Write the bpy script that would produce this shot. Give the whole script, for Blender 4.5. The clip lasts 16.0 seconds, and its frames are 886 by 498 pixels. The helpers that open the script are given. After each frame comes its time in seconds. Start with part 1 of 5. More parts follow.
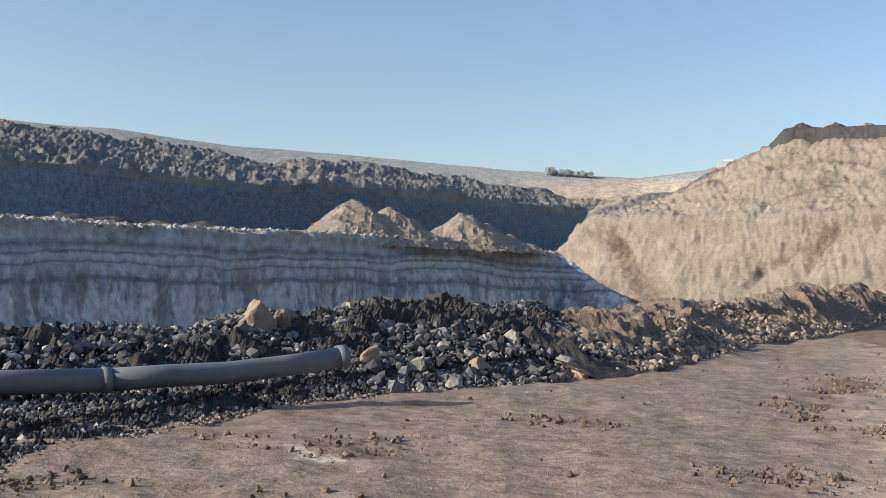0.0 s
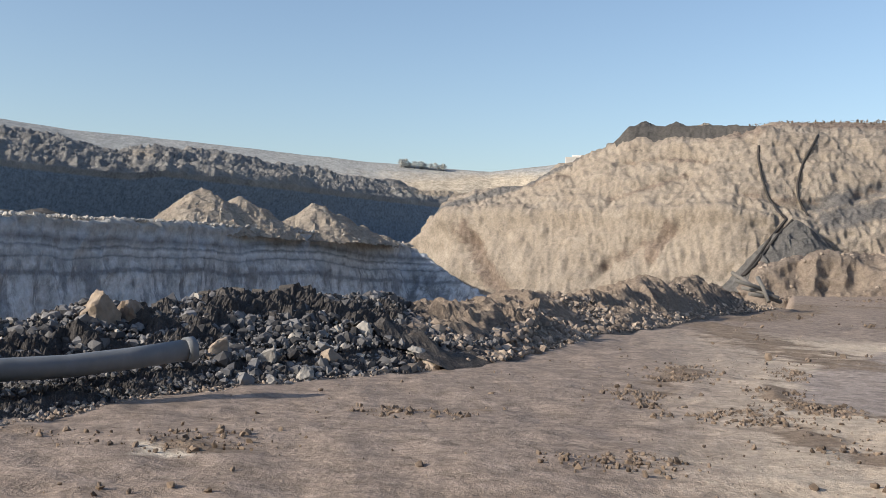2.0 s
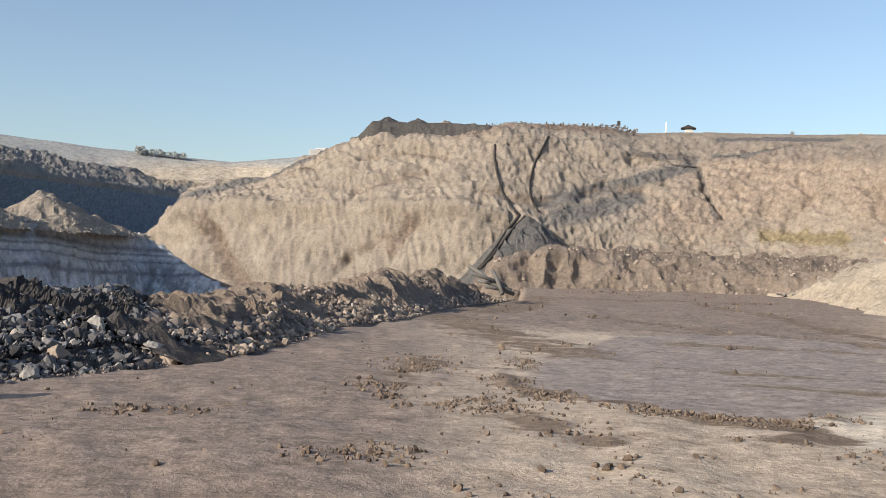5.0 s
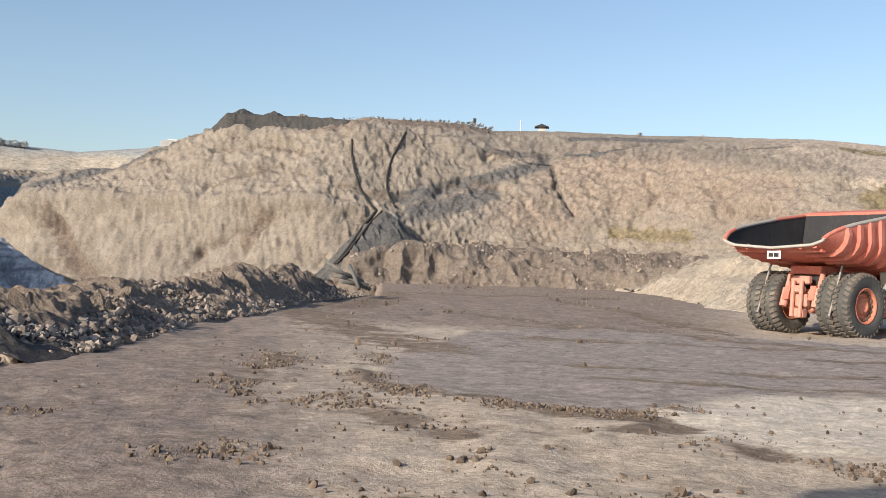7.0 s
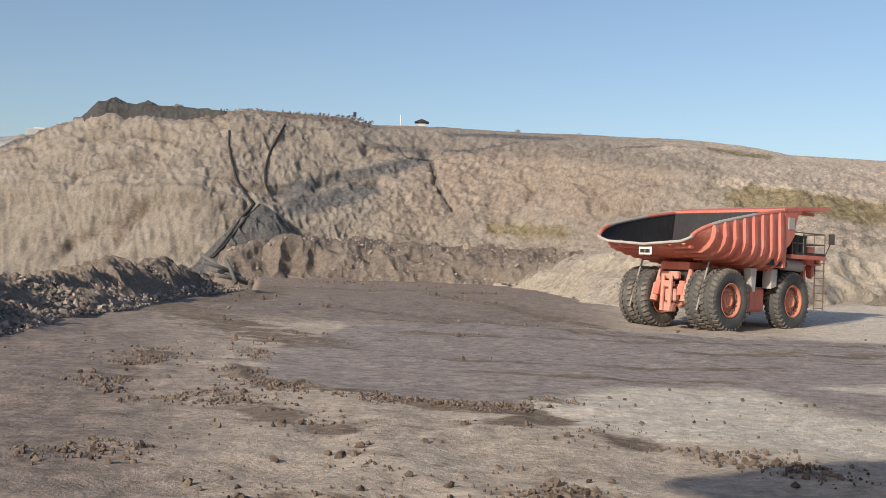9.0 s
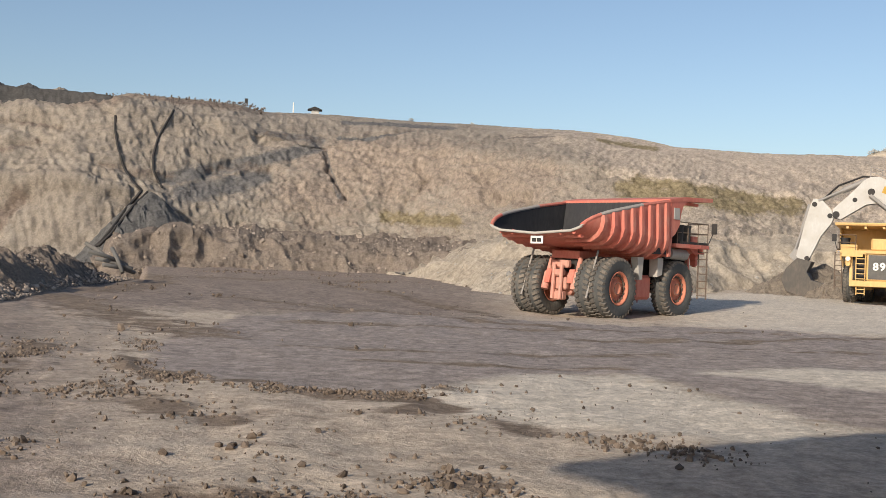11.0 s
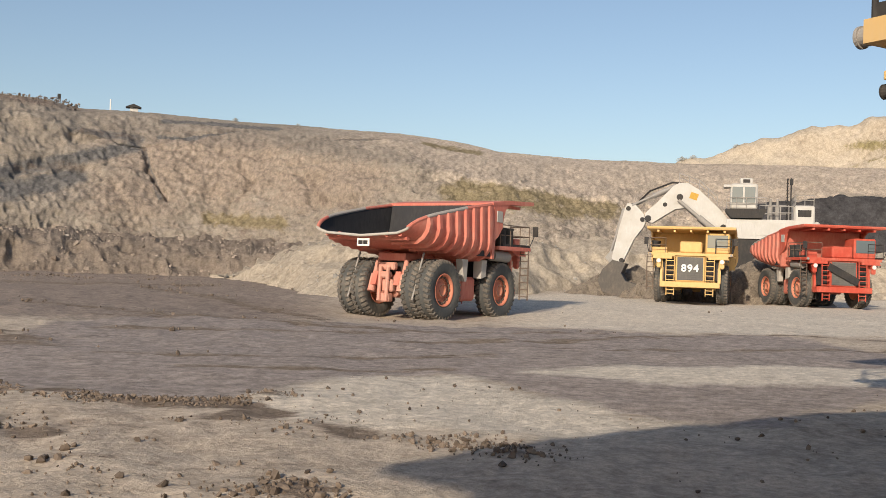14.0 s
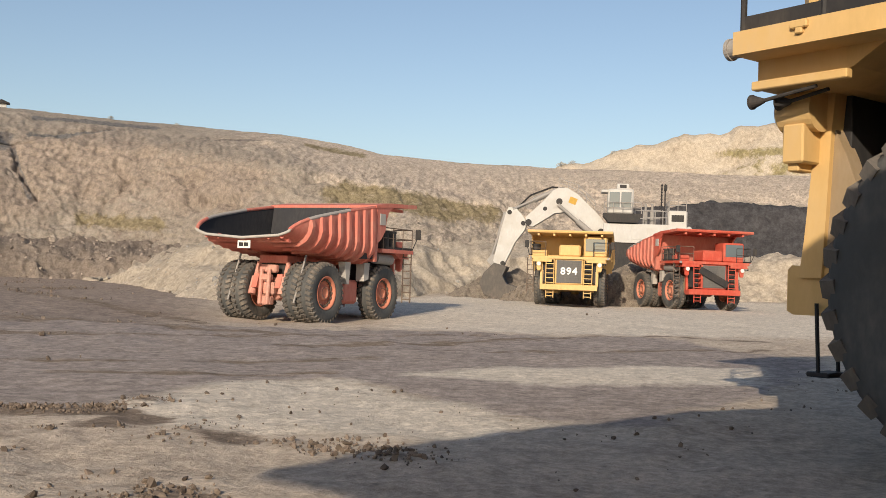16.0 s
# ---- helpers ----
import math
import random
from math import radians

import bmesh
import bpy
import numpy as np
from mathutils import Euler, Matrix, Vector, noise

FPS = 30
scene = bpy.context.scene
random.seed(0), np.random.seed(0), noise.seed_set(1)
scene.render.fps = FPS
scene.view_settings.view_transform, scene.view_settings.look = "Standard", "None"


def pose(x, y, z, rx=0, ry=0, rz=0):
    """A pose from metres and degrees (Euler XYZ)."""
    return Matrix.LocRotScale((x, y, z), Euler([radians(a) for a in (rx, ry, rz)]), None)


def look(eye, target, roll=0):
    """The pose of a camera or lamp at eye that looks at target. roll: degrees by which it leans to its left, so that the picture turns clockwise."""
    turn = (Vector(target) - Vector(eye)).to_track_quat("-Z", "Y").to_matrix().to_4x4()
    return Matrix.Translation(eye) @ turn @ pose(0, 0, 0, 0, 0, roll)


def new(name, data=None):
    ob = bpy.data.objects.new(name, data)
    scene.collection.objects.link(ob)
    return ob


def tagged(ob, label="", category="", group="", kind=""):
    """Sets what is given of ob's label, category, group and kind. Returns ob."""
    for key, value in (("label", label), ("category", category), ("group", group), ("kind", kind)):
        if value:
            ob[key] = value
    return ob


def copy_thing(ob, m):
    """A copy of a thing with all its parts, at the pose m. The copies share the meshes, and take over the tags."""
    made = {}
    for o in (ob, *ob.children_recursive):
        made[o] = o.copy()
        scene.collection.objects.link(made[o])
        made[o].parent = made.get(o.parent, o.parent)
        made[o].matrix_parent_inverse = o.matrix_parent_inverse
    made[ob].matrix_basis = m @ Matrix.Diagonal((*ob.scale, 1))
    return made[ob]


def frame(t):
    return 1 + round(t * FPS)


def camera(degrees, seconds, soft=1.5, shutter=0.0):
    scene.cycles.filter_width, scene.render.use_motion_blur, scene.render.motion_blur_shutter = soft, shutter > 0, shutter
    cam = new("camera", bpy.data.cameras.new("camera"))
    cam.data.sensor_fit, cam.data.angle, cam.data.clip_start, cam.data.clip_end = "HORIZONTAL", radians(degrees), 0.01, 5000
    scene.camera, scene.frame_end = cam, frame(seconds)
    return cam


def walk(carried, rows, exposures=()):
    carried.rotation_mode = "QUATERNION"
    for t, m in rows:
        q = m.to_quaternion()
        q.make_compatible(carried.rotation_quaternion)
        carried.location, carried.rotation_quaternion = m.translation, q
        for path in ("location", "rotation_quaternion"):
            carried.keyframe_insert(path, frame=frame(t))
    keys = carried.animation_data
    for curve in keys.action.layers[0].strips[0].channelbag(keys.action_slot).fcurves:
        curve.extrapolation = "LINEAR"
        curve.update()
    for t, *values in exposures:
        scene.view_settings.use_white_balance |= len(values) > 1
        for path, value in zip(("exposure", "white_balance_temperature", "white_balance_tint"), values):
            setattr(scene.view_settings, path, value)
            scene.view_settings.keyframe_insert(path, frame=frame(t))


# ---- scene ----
# The camera stands at one spot at eye height and pans to the right.
EYE = 1.7
cam = camera(46.6, 16.0, soft=0.65)
TURNS = [
    (0.0, 0.0, 1.43, 1.36), (0.5, -1.821, 1.408, 1.41), (1.0, -4.003, 1.364, 1.519), (1.5, -5.939, 1.293, 1.585),
    (2.0, -8.196, 1.161, 1.673), (2.5, -10.409, 1.092, 1.679), (3.0, -12.805, 1.063, 1.726), (3.5, -15.541, 1.062, 1.761),
    (4.0, -17.834, 1.068, 1.788), (4.5, -20.316, 1.115, 1.852), (5.0, -22.441, 1.198, 1.879), (7.5, -32.205, 1.15, 2.093),
    (8.0, -33.947, 1.109, 2.142), (8.5, -35.856, 1.103, 2.17), (9.0, -37.139, 1.137, 2.215), (11.5, -44.53, 0.713, 2.136),
    (12.0, -45.906, 0.779, 2.083), (12.5, -47.449, 0.872, 2.042), (13.0, -49.065, 0.981, 2.01), (13.5, -50.948, 1.115, 1.991),
    (14.0, -52.71, 1.226, 1.995), (14.5, -54.764, 1.311, 2.01), (15.0, -56.534, 1.379, 2.022), (15.5, -57.708, 1.483, 2.007),
    (16.0, -59.238, 1.609, 2.043),
]
walk(cam, [(t, pose(0, 0, EYE, 90 + pitch, -roll, yaw)) for t, yaw, pitch, roll in TURNS], exposures=[(0.0, 0.25, 6600, 10), (5.0, 0.2, 6750, 11), (7.5, 0.2, 6700, 11), (8.5, -0.12, 6650, 11), (9.0, -0.13, 6650, 11), (11.5, -0.15, 6800, 11), (16.0, -0.15, 7150, 12)])

# ---- light: a clear hazy sky and one low sun behind the camera's left shoulder ----
SUN_AZ, SUN_EL = -105.0, 23.5          # clockwise from +y, and up
world = bpy.data.worlds.new("sky")
scene.world = world
world.use_nodes = True
wn = world.node_tree
sky = wn.nodes.new("ShaderNodeTexSky")
sky.sky_type, sky.sun_disc = "NISHITA", False
sky.sun_elevation, sky.sun_rotation = radians(SUN_EL), radians(SUN_AZ)
sky.air_density, sky.dust_density, sky.ozone_density, sky.altitude = 1.0, 1.6, 2.0, 200
background = wn.nodes["Background"]
background.inputs["Strength"].default_value = 0.15
wn.links.new(sky.outputs[0], background.inputs["Color"])
sun = new("sun", bpy.data.lights.new("sun", "SUN"))
sun.data.energy, sun.data.angle, sun.data.color = 5.0, radians(0.55), (1.0, 0.9, 0.76)
ca, sa = math.cos(radians(SUN_EL)), math.sin(radians(SUN_EL))
sun_way = Vector((math.sin(radians(SUN_AZ)) * ca, math.cos(radians(SUN_AZ)) * ca, sa))
sun.matrix_world = look(sun_way * 300, (0, 0, 0))


# ---- noise and mesh helpers ----
def lattice(i, j, k, seed):
    n = (i * 374761393 + j * 668265263 + k * 1274126177 + seed * 974634541) & 0xFFFFFFFF
    n = ((n ^ (n >> 13)) * 1103515245) & 0xFFFFFFFF
    n = ((n ^ (n >> 16)) * 2246822519) & 0xFFFFFFFF
    return (n ^ (n >> 15)) / 2147483648.0 - 1.0


def grain(p, seed=0):
    """Smooth value noise in -1..1 at the rows of p."""
    c = np.floor(p).astype(np.int64)
    f = p - c
    u = f * f * (3 - 2 * f)
    out = 0
    for a in (0, 1):
        for b in (0, 1):
            for d in (0, 1):
                w = (u[:, 0] if a else 1 - u[:, 0]) * (u[:, 1] if b else 1 - u[:, 1]) * (u[:, 2] if d else 1 - u[:, 2])
                out = out + w * lattice(c[:, 0] + a, c[:, 1] + b, c[:, 2] + d, seed)
    return out


def fbm(p, size, octaves=4, seed=0, gain=0.5):
    q, total, amp = np.asarray(p, float) / size, 0, 1.0
    for n in range(octaves):
        total = total + amp * grain(q + 17.3 * n, seed + n)
        q, amp = q * 2.03, amp * gain
    return total


def ridged(p, size, octaves=4, seed=0):
    q, total, amp = np.asarray(p, float) / size, 0, 1.0
    for n in range(octaves):
        total = total + amp * (1 - 2 * np.abs(grain(q + 9.1 * n, seed + n)))
        q, amp = q * 2.1, amp * 0.5
    return total


def step(a, b, x):
    s = np.clip((x - a) / (b - a), 0, 1)
    return s * s * (3 - 2 * s)


def grid_mesh(name, pts, nu, nv, mat, smooth=True, fields=None, above=None):
    """An object from nv rows of nu points, with point fields for the stains in its material."""
    me = bpy.data.meshes.new(name)
    idx = np.arange(nu * nv).reshape(nv, nu)
    quads = np.stack([idx[:-1, :-1], idx[:-1, 1:], idx[1:, 1:], idx[1:, :-1]], -1).reshape(-1, 4)
    if above is not None:      # leave out what lies under the ground
        quads = quads[np.asarray(pts)[quads, 2].max(1) > above]
    me.vertices.add(nu * nv)
    me.vertices.foreach_set("co", np.asarray(pts, np.float32).ravel())
    me.loops.add(quads.size)
    me.loops.foreach_set("vertex_index", quads.ravel().astype(np.int32))
    me.polygons.add(len(quads))
    me.polygons.foreach_set("loop_start", np.arange(0, quads.size, 4, dtype=np.int32))
    me.polygons.foreach_set("use_smooth", np.full(len(quads), smooth))
    for key, values in (fields or {}).items():
        me.attributes.new(key, "FLOAT", "POINT").data.foreach_set("value", np.asarray(values, np.float32))
    me.update()
    me.validate()
    me.materials.append(mat)
    return new(name, me)


def plan(az, d, z):
    """A place by its bearing clockwise from +y, its distance on the plan and its height."""
    return np.stack([np.sin(np.radians(az)) * d, np.cos(np.radians(az)) * d, z + 0 * d], -1)


def sheet(name, lines, mat, a0, a1, nu, rows, bulge, fields=None, smooth=True):
    """A bank or rock face: lines of (bearing, distance, height) from foot to brow, rows of faces between each two, roughened by
    bulge(points, v) in metres along the normal."""
    az = np.linspace(a0, a1, nu)
    base = []
    for line in lines:
        b, d, z = np.array(line, float).T
        base.append(plan(az, np.interp(az, b, d), np.interp(az, b, z)))
    strips, vs = [], []
    for n, count in enumerate(rows):
        for k in range(count + (n == len(rows) - 1)):
            w = k / count
            strips.append(base[n] * (1 - w) + base[n + 1] * w)
            vs.append(n + w)
    pts = np.array(strips)
    du, dv = np.gradient(pts, axis=1), np.gradient(pts, axis=0)
    normal = np.cross(du, dv)
    normal /= np.linalg.norm(normal, axis=-1, keepdims=True) + 1e-9
    toward = -(normal * pts).sum(-1, keepdims=True)
    normal *= np.where(normal[..., 2:3] + 0.002 * toward > 0, 1, -1)
    v = np.repeat(np.array(vs)[:, None], nu, 1)
    flat = pts.reshape(-1, 3)
    pts = flat + normal.reshape(-1, 3) * bulge(flat, v.ravel())[:, None]
    az_all = np.tile(az, len(vs))
    values = {key: make(az_all, pts, v.ravel()) for key, make in (fields or {}).items()}
    return grid_mesh(name, pts, nu, len(vs), mat, smooth, values)


# ---- materials ----
def tree_of(name, rough=0.9, metal=0.0):
    m = bpy.data.materials.new(name)
    m.use_nodes = True
    nt = m.node_tree
    b = nt.nodes["Principled BSDF"]
    b.inputs["Roughness"].default_value, b.inputs["Metallic"].default_value = rough, metal
    b.inputs["Specular IOR Level"].default_value = 0.25
    return m, nt, b


def node(nt, kind, **values):
    n = nt.nodes.new(kind)
    for key, value in values.items():
        n.inputs[key].default_value = value
    return n


def noise_of(nt, where, size, detail=4.0, rough=0.55, stretch=(1, 1, 1), along=None):
    """Noise of a size in metres; along: degrees of a way on the plan in which it is drawn out sixfold."""
    m = node(nt, "ShaderNodeMapping", Scale=stretch)
    if along is not None:
        m.vector_type = "TEXTURE"
        m.inputs["Rotation"].default_value, m.inputs["Scale"].default_value = (0, 0, radians(along)), (7.0, 1.0, 1.0)
    nt.links.new(where, m.inputs["Vector"])
    n = node(nt, "ShaderNodeTexNoise", Scale=1.0 / size, Detail=detail, Roughness=rough)
    nt.links.new(m.outputs[0], n.inputs["Vector"])
    return n.outputs["Fac"]


def ramp(nt, fac, *stops):
    n = nt.nodes.new("ShaderNodeValToRGB")
    e = n.color_ramp.elements
    while len(e) < len(stops):
        e.new(0.5)
    for el, (at, c) in zip(e, stops):
        el.position = at
        el.color = (c, c, c, 1) if isinstance(c, (int, float)) else (*c, 1)
    nt.links.new(fac, n.inputs["Fac"])
    return n.outputs["Color"]


def mix(nt, fac, a, b, blend="MIX"):
    n = nt.nodes.new("ShaderNodeMix")
    n.data_type, n.blend_type = "RGBA", blend
    for value, key in ((fac, 0), (a, 6), (b, 7)):
        if isinstance(value, (int, float)):
            n.inputs[key].default_value = value
        elif isinstance(value, tuple):
            n.inputs[key].default_value = (*value, 1)
        else:
            nt.links.new(value, n.inputs[key])
    return n.outputs[2]


def bump(nt, b, height, strength, distance):
    n = node(nt, "ShaderNodeBump", Strength=strength, Distance=distance)
    nt.links.new(height, n.inputs["Height"])
    nt.links.new(n.outputs[0], b.inputs["Normal"])


def field(nt, name):
    n = nt.nodes.new("ShaderNodeAttribute")
    n.attribute_name = name
    return n.outputs["Fac"]


def sharpened(nt, value, noise, amount, lo, hi):
    """A stain's field with a ragged outline: field + amount * (noise - 0.5), cut between lo and hi."""
    a = nt.nodes.new("ShaderNodeMath")
    a.operation = "MULTIPLY_ADD"
    nt.links.new(noise, a.inputs[0])
    a.inputs[1].default_value = amount
    nt.links.new(value, a.inputs[2])
    r = node(nt, "ShaderNodeMapRange")
    r.inputs["From Min"].default_value, r.inputs["From Max"].default_value = lo + amount / 2, hi + amount / 2
    nt.links.new(a.outputs[0], r.inputs["Value"])
    return r.outputs["Result"]


def earth(name, dark, mid, light, big, small, relief, depth, stretch=(1, 1, 1), stains=(), rough=0.95, crease=0.2, tracks=None):
    """Loose or cut ground: three tones at two sizes with grain, relief, and stains (field, colour, raggedness, lo, hi, tone)."""
    m, nt, b = tree_of(name, rough)
    b.inputs["Specular IOR Level"].default_value = 0.06
    at = nt.nodes.new("ShaderNodeNewGeometry").outputs["Position"]
    n1, n2 = noise_of(nt, at, big, 5, 0.6, stretch), noise_of(nt, at, small, 6, 0.65)
    c = mix(nt, ramp(nt, n1, (0.3, 0.0), (0.7, 1.0)), dark, light)
    c = mix(nt, ramp(nt, n2, (0.35, 0.0), (0.65, 1.0)), c, mid)
    fine, mid_size = noise_of(nt, at, small * 0.16, 4, 0.75), noise_of(nt, at, small * 0.5, 5, 0.7)
    for key, colour, ragged, lo, hi in stains:
        torn = noise_of(nt, at, big * 0.4, 9, 0.74, stretch) if tracks is None else mix(nt, 0.5, noise_of(nt, at, big * 0.4, 8, 0.74), noise_of(nt, at, 0.55, 7, 0.72, along=tracks))
        f = sharpened(nt, field(nt, key), torn, ragged, lo, hi)
        tone = mix(nt, ramp(nt, n2, (0.3, 0.0), (0.7, 1.0)), tuple(v * 0.86 for v in colour), tuple(v * min(1.25, 0.9 / max(colour)) for v in colour))
        c = mix(nt, f, c, tone)
    c = mix(nt, 1.0, c, ramp(nt, fine, (0.3, 0.6), (0.7, 1.0)), "MULTIPLY")
    c = mix(nt, 1.0, c, ramp(nt, mid_size, (0.35, 0.72), (0.6, 1.0)), "MULTIPLY")
    cracks = ramp(nt, noise_of(nt, at, small * 2.2, 7, 0.62, stretch), (0.46, 1.0), (0.49, 1.0 - crease), (0.5, 1.0 - crease), (0.52, 1.0))
    c = mix(nt, ramp(nt, n1, (0.35, 0.0), (0.65, 1.0)), c, mix(nt, 1.0, c, cracks, "MULTIPLY"))
    if tracks is not None:      # drawn-out marks of wheels
        c = mix(nt, 1.0, c, ramp(nt, noise_of(nt, at, 0.4, 7, 0.7, along=tracks), (0.36, 0.88), (0.56, 1.0)), "MULTIPLY")
    nt.links.new(c, b.inputs["Base Color"])
    h = mix(nt, 0.1, mix(nt, 0.5, mix(nt, 0.5, n2, mid_size), fine), cracks)
    bump(nt, b, h, relief, depth)
    return m


GROUND = earth("haul_ground", (0.43, 0.349, 0.278), (0.68, 0.572, 0.462), (0.86, 0.738, 0.597), 2.6, 0.5, 0.8, 0.07, (1, 1, 1),
               (("damp", (0.36, 0.294, 0.25), 0.9, 0.3, 0.7), ("patch", (0.415, 0.355, 0.32), 2.0, 0.36, 0.64), ("pale", (0.9, 0.8, 0.67), 2.6, 0.15, 0.6), ("mud", (0.29, 0.228, 0.178), 3.6, 0.35, 0.65)), crease=0.14, tracks=-50)
# grass tones greyed and blued to stand for distance haze
SPOIL_FAR = earth("haze_tinted_grass", (0.38, 0.40, 0.41), (0.44, 0.455, 0.455), (0.50, 0.50, 0.48), 60.0, 9.0, 0.4, 2.0,
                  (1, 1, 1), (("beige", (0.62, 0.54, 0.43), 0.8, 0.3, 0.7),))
# dark: the coal face, with the blue of haze and shade mixed in
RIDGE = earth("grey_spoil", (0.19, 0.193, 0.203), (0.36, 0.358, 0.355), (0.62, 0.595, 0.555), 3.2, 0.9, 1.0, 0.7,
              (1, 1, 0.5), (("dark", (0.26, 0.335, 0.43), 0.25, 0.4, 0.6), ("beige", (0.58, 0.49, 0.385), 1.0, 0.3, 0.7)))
# coal and brown also carry painted shade of ledges, notch and scars
WALL = earth("cut_clay_wall", (0.335, 0.287, 0.24), (0.47, 0.41, 0.348), (0.66, 0.585, 0.5), 4.0, 0.8, 1.0, 0.45, (1, 1, 1.3),
             (("sand", (0.67, 0.57, 0.475), 2.2, 0.3, 0.7), ("red", (0.45, 0.372, 0.31), 2.0, 0.3, 0.8), ("grass", (0.355, 0.295, 0.19), 2.4, 0.45, 0.8),
              ("coal", (0.235, 0.228, 0.225), 1.7, 0.35, 0.75), ("brown", (0.33, 0.268, 0.225), 2.2, 0.35, 0.75)), crease=0.22)
HILL = earth("sandy_hill", (0.47, 0.395, 0.31), (0.62, 0.535, 0.43), (0.78, 0.69, 0.57), 9.0, 1.6, 0.9, 0.5, (1, 1, 1),
             (("grass", (0.34, 0.29, 0.16), 3.0, 0.45, 0.8), ("coal", (0.085, 0.083, 0.088), 0.5, 0.4, 0.6)))
BERM = earth("black_rubble", (0.06, 0.058, 0.06), (0.105, 0.101, 0.103), (0.19, 0.178, 0.172), 0.9, 0.22, 1.0, 0.1, (1, 1, 1),
             (("clay", (0.3, 0.245, 0.2), 1.6, 0.4, 0.7),))


def strata_material():
    m, nt, b = tree_of("banded_strata", 0.95)
    geo = nt.nodes.new("ShaderNodeNewGeometry").outputs["Position"]
    level, coarse, fine = field(nt, "level"), noise_of(nt, geo, 13.0, 5, 0.5), noise_of(nt, geo, 0.7, 5, 0.65)
    a = nt.nodes.new("ShaderNodeMath")
    a.operation = "MULTIPLY_ADD"
    nt.links.new(coarse, a.inputs[0])
    a.inputs[1].default_value = 0.3
    wobble = nt.nodes.new("ShaderNodeMath")
    wobble.operation = "MULTIPLY_ADD"
    nt.links.new(noise_of(nt, geo, 1.1, 5, 0.7), wobble.inputs[0])
    wobble.inputs[1].default_value = 0.07
    nt.links.new(level, wobble.inputs[2])
    nt.links.new(wobble.outputs[0], a.inputs[2])
    pale, grey, dark = (0.58, 0.62, 0.67), (0.46, 0.50, 0.55), (0.21, 0.235, 0.27)
    c = ramp(nt, a.outputs[0], (0.0, (0.60, 0.64, 0.69)), (0.44, (0.61, 0.65, 0.70)), (0.485, grey), (0.505, dark), (0.53, dark), (0.55, grey),
             (0.60, pale), (0.65, grey), (0.665, dark), (0.685, grey), (0.73, pale), (0.765, dark), (0.785, grey), (0.84, (0.21, 0.228, 0.255)),
             (0.9, grey), (1.0, (0.38, 0.36, 0.33)))
    c = mix(nt, ramp(nt, noise_of(nt, geo, 3.5, 6, 0.7), (0.4, 0.0), (0.65, 0.5)), c, grey)
    slant = node(nt, "ShaderNodeMapping", Rotation=(radians(-38), radians(38), 0), Scale=(0.32, 0.32, 0.09))
    nt.links.new(geo, slant.inputs["Vector"])
    tall = node(nt, "ShaderNodeTexNoise", Scale=2.2, Detail=7.0, Roughness=0.66)
    nt.links.new(slant.outputs[0], tall.inputs["Vector"])
    streak = tall.outputs["Fac"]
    lower = ramp(nt, level, (0.38, 1.0), (0.5, 0.0))
    c = mix(nt, mix(nt, 1.0, lower, ramp(nt, streak, (0.47, 0.0), (0.56, 0.85)), "MULTIPLY"), c, (0.24, 0.262, 0.295))
    c = mix(nt, 1.0, c, ramp(nt, fine, (0.3, 0.55), (0.7, 1.15)), "MULTIPLY")
    nt.links.new(c, b.inputs["Base Color"])
    bump(nt, b, mix(nt, 0.5, fine, streak), 1.0, 0.6)
    return m


STRATA = strata_material()
RUBBLE = earth("brown_rubble", (0.22, 0.18, 0.15), (0.34, 0.28, 0.235), (0.48, 0.41, 0.345), 3.0, 0.8, 1.0, 0.35, crease=0.35)
SEAM = earth("grey_seam", (0.085, 0.085, 0.087), (0.115, 0.112, 0.11), (0.16, 0.152, 0.145), 5.0, 1.0, 0.8, 0.3, (1, 1, 0.4))


def stain(a, z, wa, wz):
    """A field that is 1 at bearing a and height z and falls to 0.5 at the half widths wa degrees and wz metres."""
    return lambda az, p, v: np.exp2(-(((az - a) / wa) ** 2 + ((p[:, 2] - z) / wz) ** 2))


def stains(*spots):
    return lambda az, p, v: np.maximum.reduce([stain(*s)(az, p, v) for s in spots])


def vein_value(az, z, points, width):
    """1 on a line of (bearing, height) on a wall, 0.5 at its half width in metres."""
    near = np.full(len(az), 1e9)
    for (a0, z0), (a1, z1) in zip(points, points[1:]):
        ex, ez, wx, wz = (a1 - a0) * 2.1, z1 - z0, (az - a0) * 2.1, z - z0
        s = np.clip((wx * ex + wz * ez) / (ex * ex + ez * ez), 0, 1)
        near = np.minimum(near, np.hypot(wx - s * ex, wz - s * ez))
    return np.exp2(-(near / width) ** 2)


def veins(*lines):
    return lambda az, p, v: np.maximum.reduce([vein_value(az, p[:, 2], *line) for line in lines])


# ---- the large structure: ground, pit, banks, hills ----
BERM_FOOT = [(-9, 1.5), (-6.5, 4.5), (-3.6, 8.5), (-3.0, 10.5), (-1.65, 13.3), (0.6, 15.4), (3.7, 18.8), (6.55, 23.5), (8.46, 28.0), (11.1, 31.1), (18.9, 44.2), (25.8, 53.3)]
PATCH = [(8.1, 16.0), (7.1, 13.8), (7.1, 12.2), (7.5, 11.0), (8.2, 9.9), (8.9, 9.8), (10.7, 10.5), (12.2, 10.9), (13.7, 10.4), (13.2, 8.9), (12.3, 7.6), (11.8, 6.4), (11.6, 5.4),
         (12.0, 4.2), (17, 4.0), (25, 4.5), (33, 11), (31, 17), (27, 21), (25, 26.4), (19, 26.6), (15.3, 24.4), (10.7, 19.7), (8.5, 16.5)]
